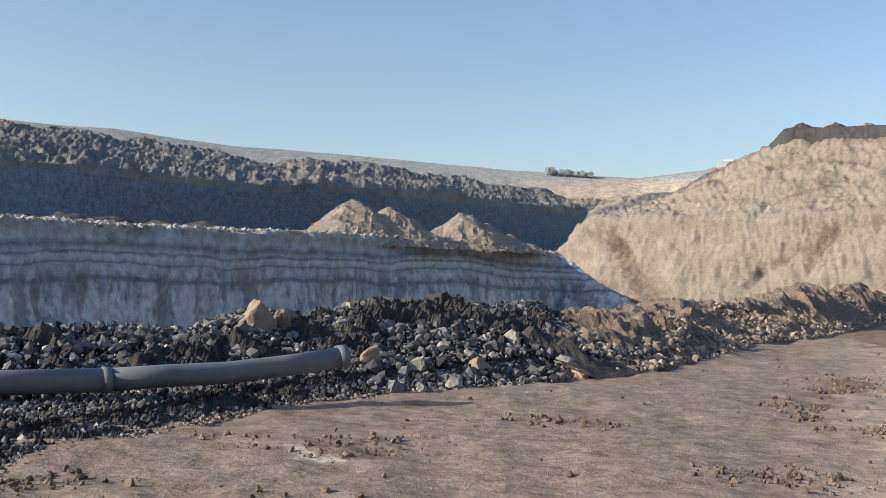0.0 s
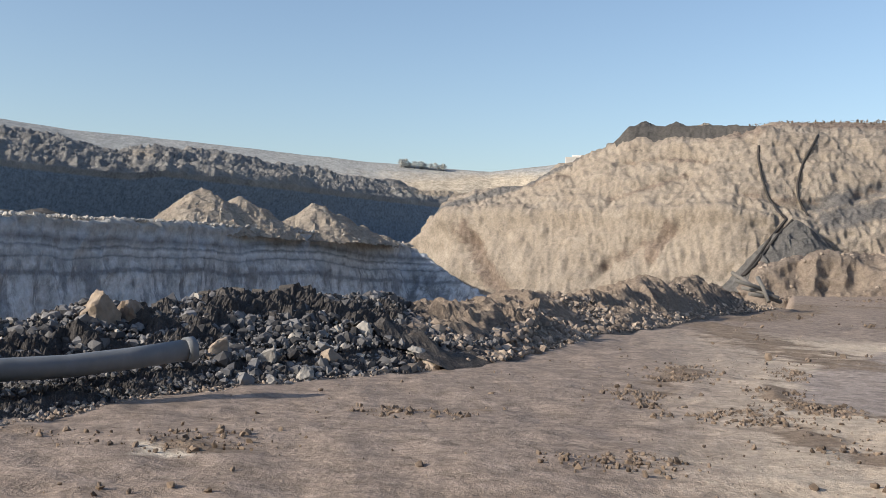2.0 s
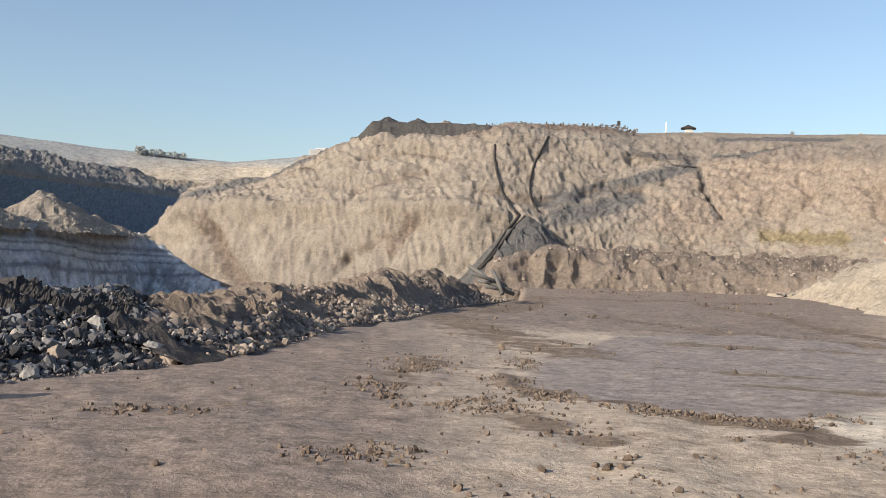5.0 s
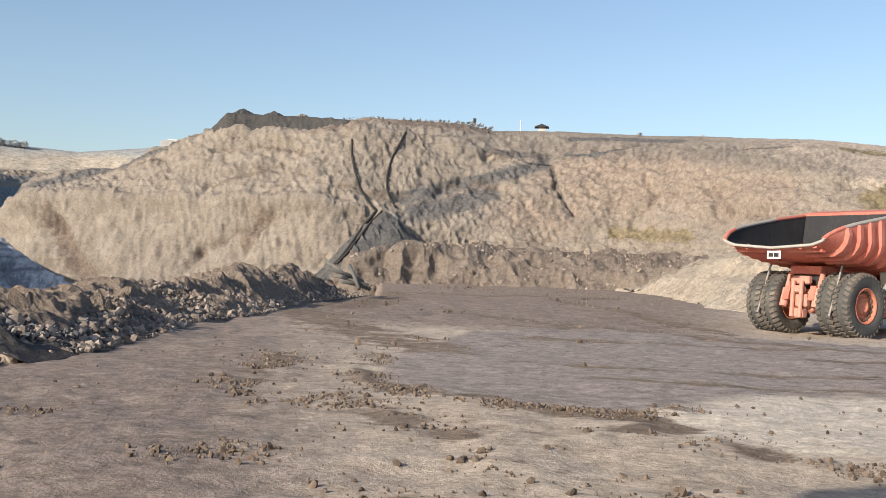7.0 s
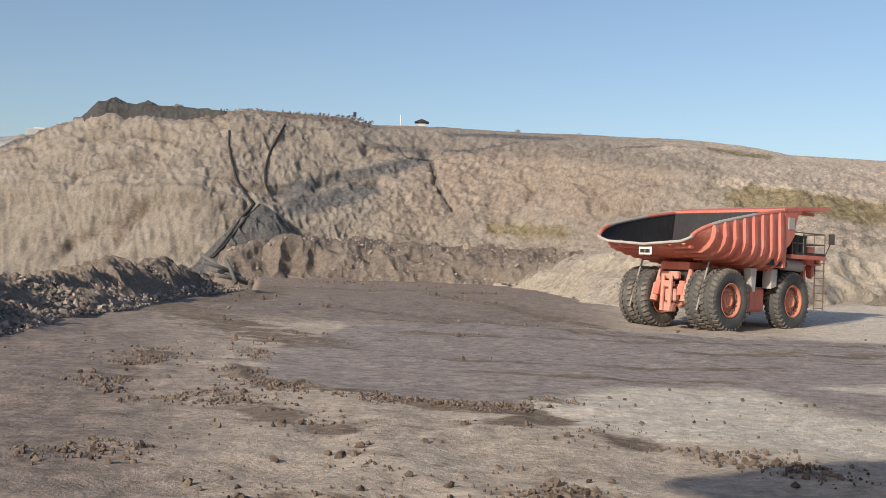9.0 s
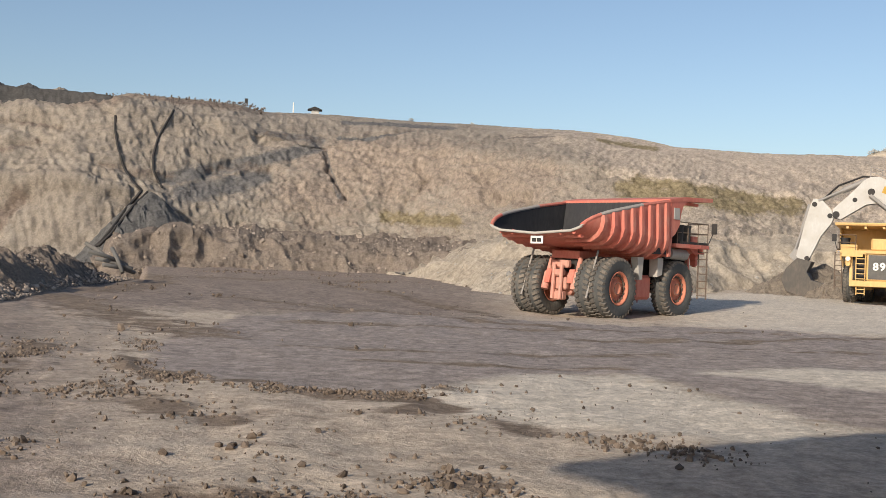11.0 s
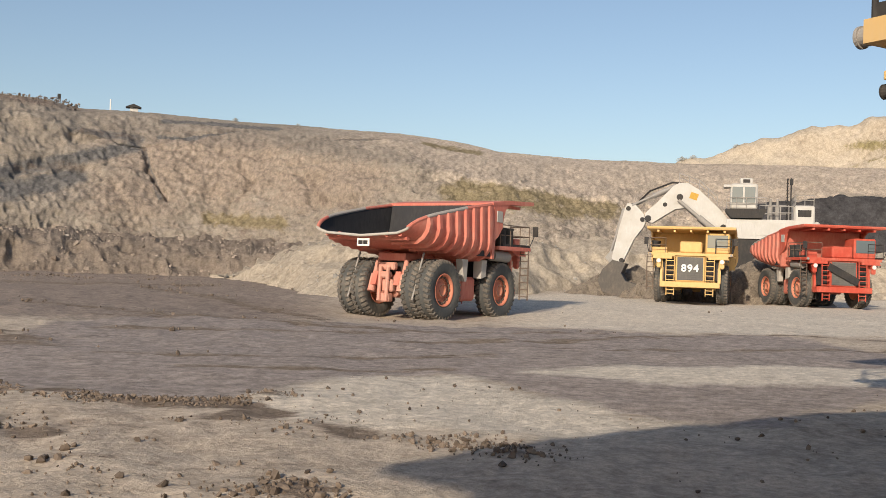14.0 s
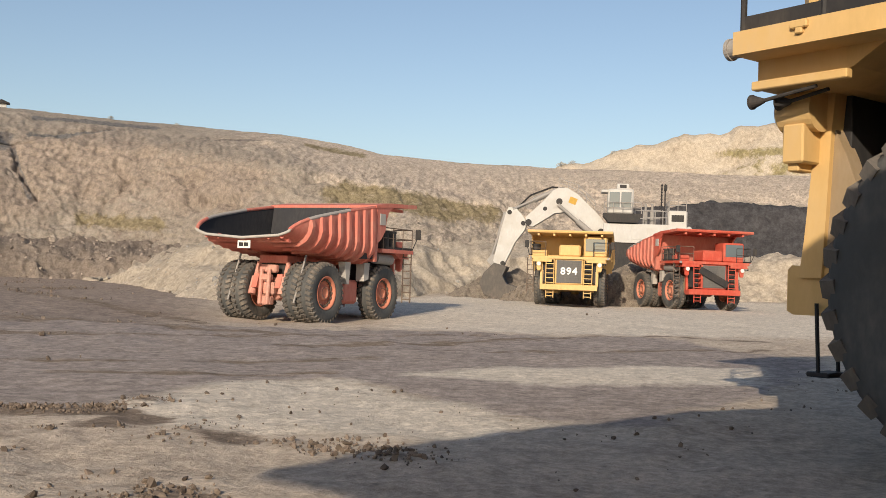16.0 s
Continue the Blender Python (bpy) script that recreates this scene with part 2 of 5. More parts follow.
PALES = [([(9.3, 9.8), (11.9, 10.7), (13.5, 9.9), (12.1, 7.7), (11.5, 6.2), (11.2, 5.4), (9.3, 5.6), (8.7, 6.6), (8.3, 7.8), (8.3, 9.3)], 1.4),
         ([(15.3, 9.6), (18.6, 8.8), (22.7, 5.5), (18.3, 4.6), (15.6, 7.2)], 1.2),
         ([(-1.4, 9.9), (-1.0, 9.9), (-0.9, 9.4), (-1.3, 9.4)], 0.4), ([(34, 22), (33, 16), (38, 9), (60, -8), (100, 0), (100, 48), (62, 42), (48, 32)], 5.0)]


def outside(points, outline, closed=True):
    """Distance from an outline on the plan: negative inside a closed one, or to the right of an open one."""
    p = points[:, :2]
    near, sign = np.full(len(p), 1e9), np.zeros(len(p), bool)
    best = np.zeros(len(p))
    ring = list(zip(outline, outline[1:] + outline[:1])) if closed else list(zip(outline, outline[1:]))
    for (ax, ay), (bx, by) in ring:
        ex, ey = bx - ax, by - ay
        wx, wy = p[:, 0] - ax, p[:, 1] - ay
        s = np.clip((wx * ex + wy * ey) / (ex * ex + ey * ey), 0, 1)
        d = np.hypot(wx - s * ex, wy - s * ey)
        side = ex * wy - ey * wx
        closer = d < near
        near, best = np.where(closer, d, near), np.where(closer, side, best)
        cross = ((ay > p[:, 1]) != (by > p[:, 1])) & (p[:, 0] < ex * (p[:, 1] - ay) / (ey if ey else 1e-9) + ax)
        sign ^= cross
    return np.where(sign, -near, near) if closed else np.where(best > 0, near, -near)


CLOD_BANDS = [[(7.4, 18.4), (5.4, 15.0), (4.9, 13.2), (4.8, 12.3)], [(7.0, 13.6), (7.3, 12.1), (7.6, 11.2), (7.9, 9.8), (8.3, 9.2), (7.9, 8.2), (8.0, 7.3), (8.1, 6.4), (8.1, 5.4)],
              [(5.7, 12.7), (5.5, 10.1), (5.5, 8.9), (5.5, 8.1), (5.5, 7.1), (5.4, 6.2), (5.5, 5.4)], [(7.2, 8.5), (7.7, 8.3), (8.0, 7.6)], [(4.9, 7.9), (5.2, 7.4), (5.4, 6.5)],
              [(2.7, 9.0), (3.1, 9.0)], [(-1.9, 10.1), (-0.8, 9.9)], [(-3.6, 8.2), (-3.1, 8.9), (-2.8, 9.8), (-2.6, 10.6)], [(1.2, 12.4), (2.2, 12.4)], [(3.4, 6.4), (4.2, 5.6), (4.4, 4.4)]]


WHEEL_MARKS = [([(33.9, 69.1), (40.4, 61.6), (50.0, 60.5)], 2.5), ([(23.4, 38.2), (22.4, 31.7), (23.6, 26.7), (24.5, 23.9)], 1.2), ([(42.4, 57.6), (35.5, 40.7), (28.4, 26.8)], 1.0),
               ([(15.7, 37.6), (12.2, 25.0), (11.2, 19.3)], 1.5), ([(19.2, 28.0), (22.7, 27.0), (23.0, 21.8), (22.7, 17.7)], 0.8), ([(19.4, 15.8), (22.7, 14.0), (32.1, 13.2), (35.3, 8.5)], 0.6), ([(18, 40), (27, 52), (33, 64)], 2.0),
               ([(15.4, 22.4), (20.6, 18.9), (29.4, 16.0)], 0.6), ([(11.2, 16.2), (13.7, 14.0), (17.4, 12.1)], 0.4), ([(10.9, 13.6), (12.3, 12.0), (14.5, 10.8)], 0.3), ([(20.4, 12.6), (23.7, 9.8), (29.4, 7.1)], 0.5)]


def wheel_marks(p):
    return np.maximum.reduce([np.exp(-(np.abs(outside(p, line, False)) / w) ** 2) for line, w in WHEEL_MARKS])


def ground_height(p):
    """Height of the haul ground: nearly level, a shallow dip by the empty truck, a slow rise to the pit wall."""
    d = np.hypot(p[:, 0], p[:, 1])
    z = -0.54 * np.exp(-((p[:, 0] - 37.5) ** 2 + (p[:, 1] - 29) ** 2) / 150.0)
    z = z + 0.5 * step(75, 125, d)
    return z


def build_ground():
    az = np.r_[np.linspace(-32, 84, 760), np.linspace(84, 328, 90)[1:]]
    r = np.r_[0.0, 0.6 * 1.0195 ** np.arange(0, 440)]
    A, R = np.meshgrid(az, r)
    p = plan(A.ravel(), R.ravel(), 0)
    z = ground_height(p)
    d = R.ravel()
    near = 1 - step(25, 70, d)
    z += near * (0.04 * fbm(p, 2.2, 3, 5) + 0.03 * fbm(p, 0.5, 3, 9) * (0.4 + 0.6 * step(-0.3, 0.3, outside(p, PATCH)))) + step(25, 70, d) * (1 - step(200, 400, d)) * 0.12 * fbm(p, 6, 3, 5) + step(14, 28, d) * (1 - step(100, 140, d)) * 0.05 * fbm(p, 0.9, 3, 11)
    patch = outside(p, PATCH)
    rim = step(10.2, 8.6, p[:, 0]) * np.exp(-((patch - 0.25) / 0.3) ** 2) * np.clip(fbm(p, 1.6, 3, 21) + 0.35, 0, 1)
    near_band = np.min([np.abs(outside(p, b, False)) for b in CLOD_BANDS], axis=0)
    ruts = np.exp(-(near_band / 0.4) ** 2) * np.clip(fbm(p, 0.8, 3, 33) + 0.5, 0, 1) * near
    clods = np.clip(fbm(p, 0.3, 2, 41) - 0.1, 0, 1)
    z += (rim * 0.05 + ruts * 0.02) * 2.0 * clods * near
    pit = outside(p, BERM_FOOT, False)
    inside_pit = (A.ravel() < 27) & (A.ravel() > -60)
    z -= 14 * step(5.5, 16, pit) * inside_pit * (1 - step(0.93, 1.0, A.ravel() / 27)) * (1 - step(400, 600, d))
    z -= 2.0 * step(300, 900, d)
    p[:, 2] = z
    fields = {"damp": np.maximum(0.5 - (A.ravel() - 24) / 26.0 * step(2, 12, d), 0.75 * step(24, 36, d) * step(52, 42, A.ravel())), "patch": 0.5 - patch / 1.6, "pale": np.maximum.reduce([0.5 - outside(p, shape) / soft for shape, soft in PALES]), "mud": np.maximum(1.0 * (rim + ruts) * near, 0.74 * wheel_marks(p))}
    haul = grid_mesh("ground", p, len(az), len(r), GROUND, True, fields)
    return tagged(haul, "trodden brown-grey haul ground with dark wet patch", "ground", kind="structure")


build_ground()

# hill behind the pit, its haze mixed into the grass colour
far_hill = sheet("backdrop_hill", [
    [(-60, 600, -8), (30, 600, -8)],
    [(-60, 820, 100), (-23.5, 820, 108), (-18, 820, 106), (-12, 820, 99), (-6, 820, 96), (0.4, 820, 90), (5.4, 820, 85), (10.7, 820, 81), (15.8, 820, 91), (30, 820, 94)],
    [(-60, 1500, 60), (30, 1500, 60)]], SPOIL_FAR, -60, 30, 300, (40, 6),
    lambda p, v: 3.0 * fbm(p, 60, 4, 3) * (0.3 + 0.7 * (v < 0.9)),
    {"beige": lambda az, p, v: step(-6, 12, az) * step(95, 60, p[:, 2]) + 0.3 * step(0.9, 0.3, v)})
tagged(far_hill, "pale dry grass hill behind pit, haze in its colour", "hill", kind="structure")

# overburden bench: dark shaded face tinted blue for haze, grey fluted spoil above it
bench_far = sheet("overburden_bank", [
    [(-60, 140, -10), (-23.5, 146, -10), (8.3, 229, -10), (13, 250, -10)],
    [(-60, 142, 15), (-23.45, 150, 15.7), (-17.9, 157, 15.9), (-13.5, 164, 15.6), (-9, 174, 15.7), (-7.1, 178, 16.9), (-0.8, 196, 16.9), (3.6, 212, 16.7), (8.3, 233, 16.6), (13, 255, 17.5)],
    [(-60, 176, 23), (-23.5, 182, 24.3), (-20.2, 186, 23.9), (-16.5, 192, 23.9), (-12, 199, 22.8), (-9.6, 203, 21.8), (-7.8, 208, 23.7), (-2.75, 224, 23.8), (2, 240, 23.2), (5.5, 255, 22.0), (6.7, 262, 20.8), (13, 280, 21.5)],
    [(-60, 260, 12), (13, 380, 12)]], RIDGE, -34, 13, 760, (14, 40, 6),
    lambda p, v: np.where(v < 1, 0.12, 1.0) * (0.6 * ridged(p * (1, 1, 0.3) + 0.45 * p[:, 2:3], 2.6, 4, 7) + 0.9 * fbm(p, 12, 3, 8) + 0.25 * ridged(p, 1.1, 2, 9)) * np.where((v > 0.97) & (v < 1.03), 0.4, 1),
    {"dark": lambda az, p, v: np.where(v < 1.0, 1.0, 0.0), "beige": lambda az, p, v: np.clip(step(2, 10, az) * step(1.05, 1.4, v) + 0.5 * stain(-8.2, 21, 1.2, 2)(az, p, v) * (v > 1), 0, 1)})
tagged(bench_far, "coal face tinted blue for haze and shade, topped by grey fluted spoil", "overburden bank", kind="structure")

# strata bench: the banded face that falls off to the pit's end
STRATA_BROW = [(-60, 42, 4.2), (-23.35, 60, 4.1), (-14.9, 68, 4.2), (-5.8, 82, 4.7), (2.4, 98, 4.7), (6.3, 111, 4.2), (8.7, 108, 1.3), (11.7, 104, -2.2), (13, 103, -4.5)]
strata = sheet("strata_bank", [
    [(-60, 38, -15), (-23.35, 54, -15), (6.3, 100, -15), (13, 98, -15)],
    STRATA_BROW,
    [(-60, 50, 4.6), (-23.35, 68, 4.6), (2.4, 108, 5.2), (6.3, 120, 3.5), (8.7, 116, 0), (13, 110, -6)],
    [(-60, 140, 3.5), (-23.5, 146, 3.5), (6.3, 200, 2), (8.7, 180, -4), (13, 150, -8)]], STRATA, -34, 13, 700, (74, 12, 10),
    lambda p, v: np.where(v < 1, 0.35 * ridged(p * (1, 1, 0.5), 2.2, 4, 15) + 0.5 * fbm(p, 7, 3, 16), 0.35 * np.clip(fbm(p, 0.9, 4, 17), -0.4, 1)),
    {"level": lambda az, p, v: np.where(v > 1, 1.0, np.clip(1 - (np.interp(az, [b[0] for b in STRATA_BROW[:6]], [b[2] for b in STRATA_BROW[:6]]) - p[:, 2]) / (3.9 + 0.6 * step(-30, 8, az)) * 0.62 - 0.15, 0, 1))})
tagged(strata, "shaded grey rock face with dark wavy strata bands", "rock face", kind="structure")

# the sunlit pit wall, with a ledge at mid height and flutes of digging teeth
WALL_SCARS = [([(17.3, 10.6), (19, 11.6), (21.3, 13.4)], 0.5), ([(24.5, 10.8), (26.2, 10.2), (28.2, 10.3)], 0.5), ([(16.4, 1.9), (18.5, 4.6), (20.8, 6.5)], 0.7), ([(30.0, 11.2), (31.5, 12.0), (33.3, 11.8)], 0.6),
              ([(36.2, 15.2), (36.5, 12.1), (37.3, 8.8)], 0.3), ([(33.0, 16.8), (36.1, 16.6)], 0.6), ([(38.4, 17.8), (41.1, 19.2)], 0.5), ([(46.4, 18.3), (48.8, 19.0)], 0.6), ([(41, 8), (42, 11), (41.4, 13)], 0.4),
              ([(9.8, 5.8), (10.8, 2.2), (12.1, -2.0)], 0.8), ([(45, 12), (46, 9), (47.5, 8)], 0.5), ([(11, 14), (13.4, 13.4), (15, 14.2)], 0.5), ([(18, 15.2), (20, 15.8), (22.4, 15.0)], 0.4)]


def wall_bulge(p, v):
    bearings = np.degrees(np.arctan2(p[:, 0], p[:, 1]))
    along = np.radians(bearings) * 118
    flute = np.abs(np.sin(along * 3.4 + 0.6 * p[:, 2] + 2.5 * fbm(p, 6, 2, 51))) - 0.5
    mask = np.clip(fbm(p, 8, 3, 52) + 0.15, 0, 1) * (1 - 0.85 * step(50, 60, along)) * (v > 0.1) * (v < 2.4)
    ledge = 0.7 * np.exp(-((v - 1.02) / 0.05) ** 2) * (p[:, 0] < 50)
    calm = 1 - 0.85 * np.exp(-((v - 3.0) / 0.4) ** 2)
    scar = np.maximum.reduce([vein_value(bearings + 0.5 * fbm(p, 3, 3, 58), p[:, 2] + 0.8 * fbm(p, 4, 3, 59), *line) for line in WALL_SCARS])
    return calm * (ledge + 0.13 * flute * mask + 0.8 * fbm(p, 13, 3, 53) + 0.26 * ridged(p * (1, 1, 1.3) + 0.4 * p[:, 2:3] * np.array((1, -0.6, 0)), 3.0, 4, 54) + 0.2 * ridged(p, 0.8, 3, 56) + 0.16 * fbm(p, 1.6, 3, 57) - 0.9 * scar - 0.7 * np.clip(ridged(p * (1, 1, 1.6), 8, 2, 55) - 0.85, 0, 1))


pit_wall = sheet("pit_wall", [
    [(4, 135, -14), (10, 122, -14), (14, 112, -14), (24, 105, -9), (27, 108, -1.5), (30, 112, -1.5), (38, 112, -1.5), (44, 106, -1.5), (50, 98, -1.5), (58, 96, -1.5), (66, 110, -1.5), (90, 125, -1.5)],
    [(4, 155, 1), (6.3, 150, 4.5), (8.6, 132, 8.6), (11, 128, 9.0), (16, 121, 8.7), (23.3, 114, 8.4), (27, 114, 7), (33, 118, 8), (40, 118, 6), (50, 104, 5), (58, 103, 5), (66, 116, 4), (90, 130, 3)],
    [(4, 160, 2), (6.3, 155, 5.2), (7.5, 150, 9.0), (8.6, 146, 11), (10.7, 140, 12), (11.9, 139, 12.5), (14.3, 135, 14.9), (15.3, 134, 15.5), (16.9, 131, 17.2), (18.6, 129, 17.8), (23.3, 125, 17.9), (25.3, 124, 18.3), (30, 126, 17.5), (36, 128, 16.5), (43, 124, 15), (50, 114, 12.5), (56, 112, 10.8), (62, 118, 10.5), (66, 126, 10), (90, 140, 12)],
    [(4, 190, 2), (7.5, 180, 8.0), (10.7, 172, 11.5), (14.0, 160, 15.6), (14.5, 160, 18.3), (15.3, 158, 18.2), (16.9, 150, 18.6), (18.3, 142, 21.2), (23.6, 141, 21.6), (24.6, 141, 21.6), (25.8, 142, 22.4), (31.5, 144, 22.3), (32.6, 145, 21.6), (37, 148, 22.1), (43.1, 150, 22.0), (50, 150, 21.5), (53.4, 148, 20.3), (55.7, 144, 18.7), (60, 142, 17.7), (65, 145, 17.6), (70, 148, 17.8), (90, 152, 17.0)],
    [(4, 300, 0), (90, 320, 14)]], WALL, 4, 84, 1300, (54, 56, 40, 5), wall_bulge,
    {"sand": lambda az, p, v: step(50, 56, az) * (0.45 + 0.55 * step(1.5, 2.1, v)) + 0.6 * step(42, 50, az) * step(1.6, 2.5, v),
     "red": stains((40, 13, 6, 5), (46, 11, 4, 3.5), (36, 9, 3, 3)),
     "grass": veins(([(52.7, 10.1), (55.6, 9.6), (59.1, 8.6), (62, 9.2)], 1.1), ([(53.7, 11.0), (57.1, 10.2), (61.6, 9.2)], 0.9), ([(39.7, 6.6), (43.8, 6.3)], 0.8), ([(51.5, 19.0), (54.4, 17.9)], 0.7), ([(47, 5), (50, 5.6)], 0.8)),
     # coal: shale veins and a crack, plus shade painted as dark lines
     "coal": lambda az, p, v: np.maximum.reduce([veins(([(28.1, 9.9), (29.9, 11.1), (32.7, 12.8), (34.2, 14.0), (35.8, 15.2)], 0.9), ([(28.7, 8.1), (31.2, 9.4), (33.0, 10.9)], 1.2), ([(36.2, 15.0), (36.6, 12.1), (37.2, 8.8)], 0.28),
                                                       # bearings 33 to 36.1 and 37.3 to 43.3: ledge shadows painted
                                                       # dark
                                                       ([(33.0, 16.8), (36.1, 16.6)], 0.55), ([(37.1, 17.1), (38.6, 16.8), (41.1, 19.0)], 0.4), ([(37.3, 20.2), (40, 20.6), (43.3, 20.6)], 0.5), ([(46.4, 18.3), (48.8, 19.0)], 0.4),
                                                       # left notch: shaded side of the upper tier, painted as a dark
                                                       # band
                                                       ([(8.0, 9.9), (10.2, 11.6), (12.3, 13.2), (14.2, 15.2), (15.6, 16.6)], 0.55))(az, p, v), 0.75 * stain(43, 3.1, 1.6, 1.2)(az, p, v), 0.5 * stain(31.5, 9.3, 3.6, 3.0)(az, p, v),
                                                step(16.4, 17.4, az) * step(25.4, 24.6, az) * step(2.15, 2.4, v) * step(3.02, 2.9, v)]),
     # brown: foot rubble and gullies, plus shade painted along the scar hollows
     "brown": lambda az, p, v: np.maximum.reduce([step(26, 28, az) * step(48, 42, az) * (0.95 - 0.13 * (p[:, 2] - 0.5)), stains((53, 6, 2, 1.5), (24, 20, 1.5, 2), (29, 21, 4, 1.0))(az, p, v), 0.62 * veins(*WALL_SCARS)(az, p, v),
                                                 veins(([(9.4, 6.8), (10.2, 3.6), (11.0, 0.8), (12.3, -2.4)], 1.1), ([(20.6, 7), (19.6, 4.0)], 0.9))(az, p, v)])})
tagged(pit_wall, "sunlit beige clay pit wall with digging marks", "pit wall", kind="structure")

# a dark seam on top of the wall's bare end, and a rubble bench along its foot
seam = sheet("seam_bank", [
    [(16.6, 131, 15.8), (18.5, 127.5, 16.8), (26, 125, 17.2)],
    [(16.6, 133, 16.6), (17.3, 131, 17.9), (18.3, 129.5, 20.1), (23.6, 128.5, 20.1), (24.6, 128, 19.9), (26, 128, 19.0)],
    [(16.6, 142, 16.6), (17.5, 142, 19), (18.3, 142, 20.6), (26, 142, 19.6)]], SEAM, 16.6, 26, 240, (16, 5),
    lambda p, v: 0.12 * ridged(p * (1, 1, 0.3), 1.6, 4, 57) + 0.1 * fbm(p, 3, 3, 58))
tagged(seam, "dark grey seam capping the clay wall", "rock face", kind="structure")
bench = sheet("rubble_bench", [
    [(24.4, 99, -4), (25.6, 99.5, -2), (30, 101.5, -1), (38, 102, -1), (46, 98, -1)],
    [(24.4, 101, 0.2), (25.4, 102, 2.2), (27, 103, 3.5), (30, 105, 3.8), (35, 107, 3.2), (40, 107, 2.9), (46, 101, 2.6)],
    [(24.4, 116, 1.4), (25.6, 116, 3.4), (30, 119, 4.6), (46, 112, 4)]], RUBBLE, 24.4, 46, 440, (26, 8),
    lambda p, v: 0.5 * ridged(p, 2.6, 4, 59) + 0.5 * fbm(p, 5, 3, 60))
tagged(bench, "low brown rubble bench along foot of wall", "spoil bank", kind="structure")

# talus bank at the wall's foot behind the empty truck and on behind the loading
talus = sheet("talus_bank", [
    [(40, 100, -1.5), (43, 80, -1.2), (45, 66, -1.2), (47, 58, -1.3), (50, 62, -1.2), (54, 72, -1.0), (58, 88, -0.9), (62, 98, -0.9), (70, 104, -0.9), (90, 106, -0.9)],
    [(40, 102, 0.5), (43, 92, 1.5), (45, 84, 2.6), (48, 82, 4.6), (51, 84, 4.8), (55, 90, 4.2), (60, 100, 3.9), (65, 106, 3.7), (70, 110, 4.0), (75, 111, 4.2), (90, 113, 4.4)],
    [(40, 112, 0.2), (46, 104, 4), (56, 101, 5), (66, 114, 5), (90, 119, 5)]], HILL, 40, 90, 420, (34, 6),
    lambda p, v: 0.35 * ridged(p, 2.5, 4, 61) + 0.5 * fbm(p, 6, 3, 62),
    {"grass": stains((200, 0, 1, 1)), "coal": stains((200, 0, 1, 1))})
tagged(talus, "loose pale clay talus piled against pit wall", "spoil bank", kind="structure")

# hill behind the loading, with a coal face cut into it
coal_face = sheet("coal_face", [
    [(69, 118, -1), (90, 122, -1)],
    [(69, 119, 3.5), (72, 120, 3.6), (90, 124, 4.2)],
    [(69, 124, 10.5), (71.7, 124, 10.8), (73.4, 125, 11.6), (78, 126, 11.0), (90, 128, 10.8)],
    [(69, 150, 12), (71.7, 150, 13), (74, 150, 14), (90, 152, 13)]], HILL, 69, 90, 260, (6, 24, 8),
    lambda p, v: 0.25 * ridged(p * (1, 1, 0.4), 2.5, 4, 71) + 0.4 * fbm(p, 8, 3, 72),
    {"coal": lambda az, p, v: step(0.9, 1.1, v) * step(2.5, 2.2, v), "grass": stains((200, 0, 1, 1))})
tagged(coal_face, "black coal face under sandy overburden", "coal face", kind="structure")
hill = sheet("backdrop_sand_hill", [
    [(60, 230, 5), (95, 230, 5)],
    [(60, 250, 26), (65, 250, 28.2), (66.4, 250, 29.4), (68.8, 250, 32.4), (71.8, 250, 35.2), (74.7, 250, 37.5), (77.4, 250, 40.2), (79.3, 250, 41.2), (86, 250, 45), (95, 250, 50)],
    [(60, 400, 20), (95, 400, 40)]], HILL, 60, 95, 260, (50, 5),
    lambda p, v: 1.3 * ridged(p * (1, 1, 0.6) + 0.5 * p[:, 2:3], 14, 4, 75) + 1.2 * fbm(p, 30, 3, 76),
    {"grass": stains((74, 25, 4, 2.2), (80, 29, 4, 2.6), (78, 22, 3, 1.6), (70, 24, 2.5, 1.6), (76.5, 33, 2.5, 1.2)), "coal": stains((200, 0, 1, 1))})
tagged(hill, "sandy hill with dry grass tufts behind machines", "hill", kind="structure")


# ---- things: helpers for parts ----
def part(name, bm, material, parent, label=""):
    """Links a bmesh as one mesh object under a thing or part, in the thing's own axes."""
    me = bpy.data.meshes.new(name)
    bm.to_mesh(me)
    bm.free()
    me.materials.append(material)
    ob = new(name, me)
    ob.parent = parent
    if label:
        ob["label"] = label
    return ob


def empty(name, label, category, group="", kind=""):
    return tagged(new(name), label, category, group, kind)


def box(bm, x0, x1, y0, y1, z0, z1, soft=0.03, turn=None):
    """A block with chamfered edges."""
    r = bmesh.ops.create_cube(bm, size=1.0)
    m = Matrix.Translation(((x0 + x1) / 2, (y0 + y1) / 2, (z0 + z1) / 2))
    if turn is not None:
        m = m @ turn
    bmesh.ops.transform(bm, matrix=m @ Matrix.Diagonal((abs(x1 - x0), abs(y1 - y0), abs(z1 - z0), 1)), verts=r["verts"])
    if soft:
        edges = list({e for v in r["verts"] for e in v.link_edges})
        bmesh.ops.bevel(bm, geom=edges, offset=min(soft, 0.3 * min(abs(x1 - x0), abs(y1 - y0), abs(z1 - z0))), segments=1, affect="EDGES")
    return bm


def rod(bm, a, b, r, n=10, r2=None):
    a, b = Vector(a), Vector(b)
    d = b - a
    made = bmesh.ops.create_cone(bm, cap_ends=True, segments=n, radius1=r, radius2=r if r2 is None else r2, depth=d.length)
    bmesh.ops.transform(bm, matrix=Matrix.Translation((a + b) / 2) @ d.to_track_quat("Z", "Y").to_matrix().to_4x4(), verts=made["verts"])
    return bm


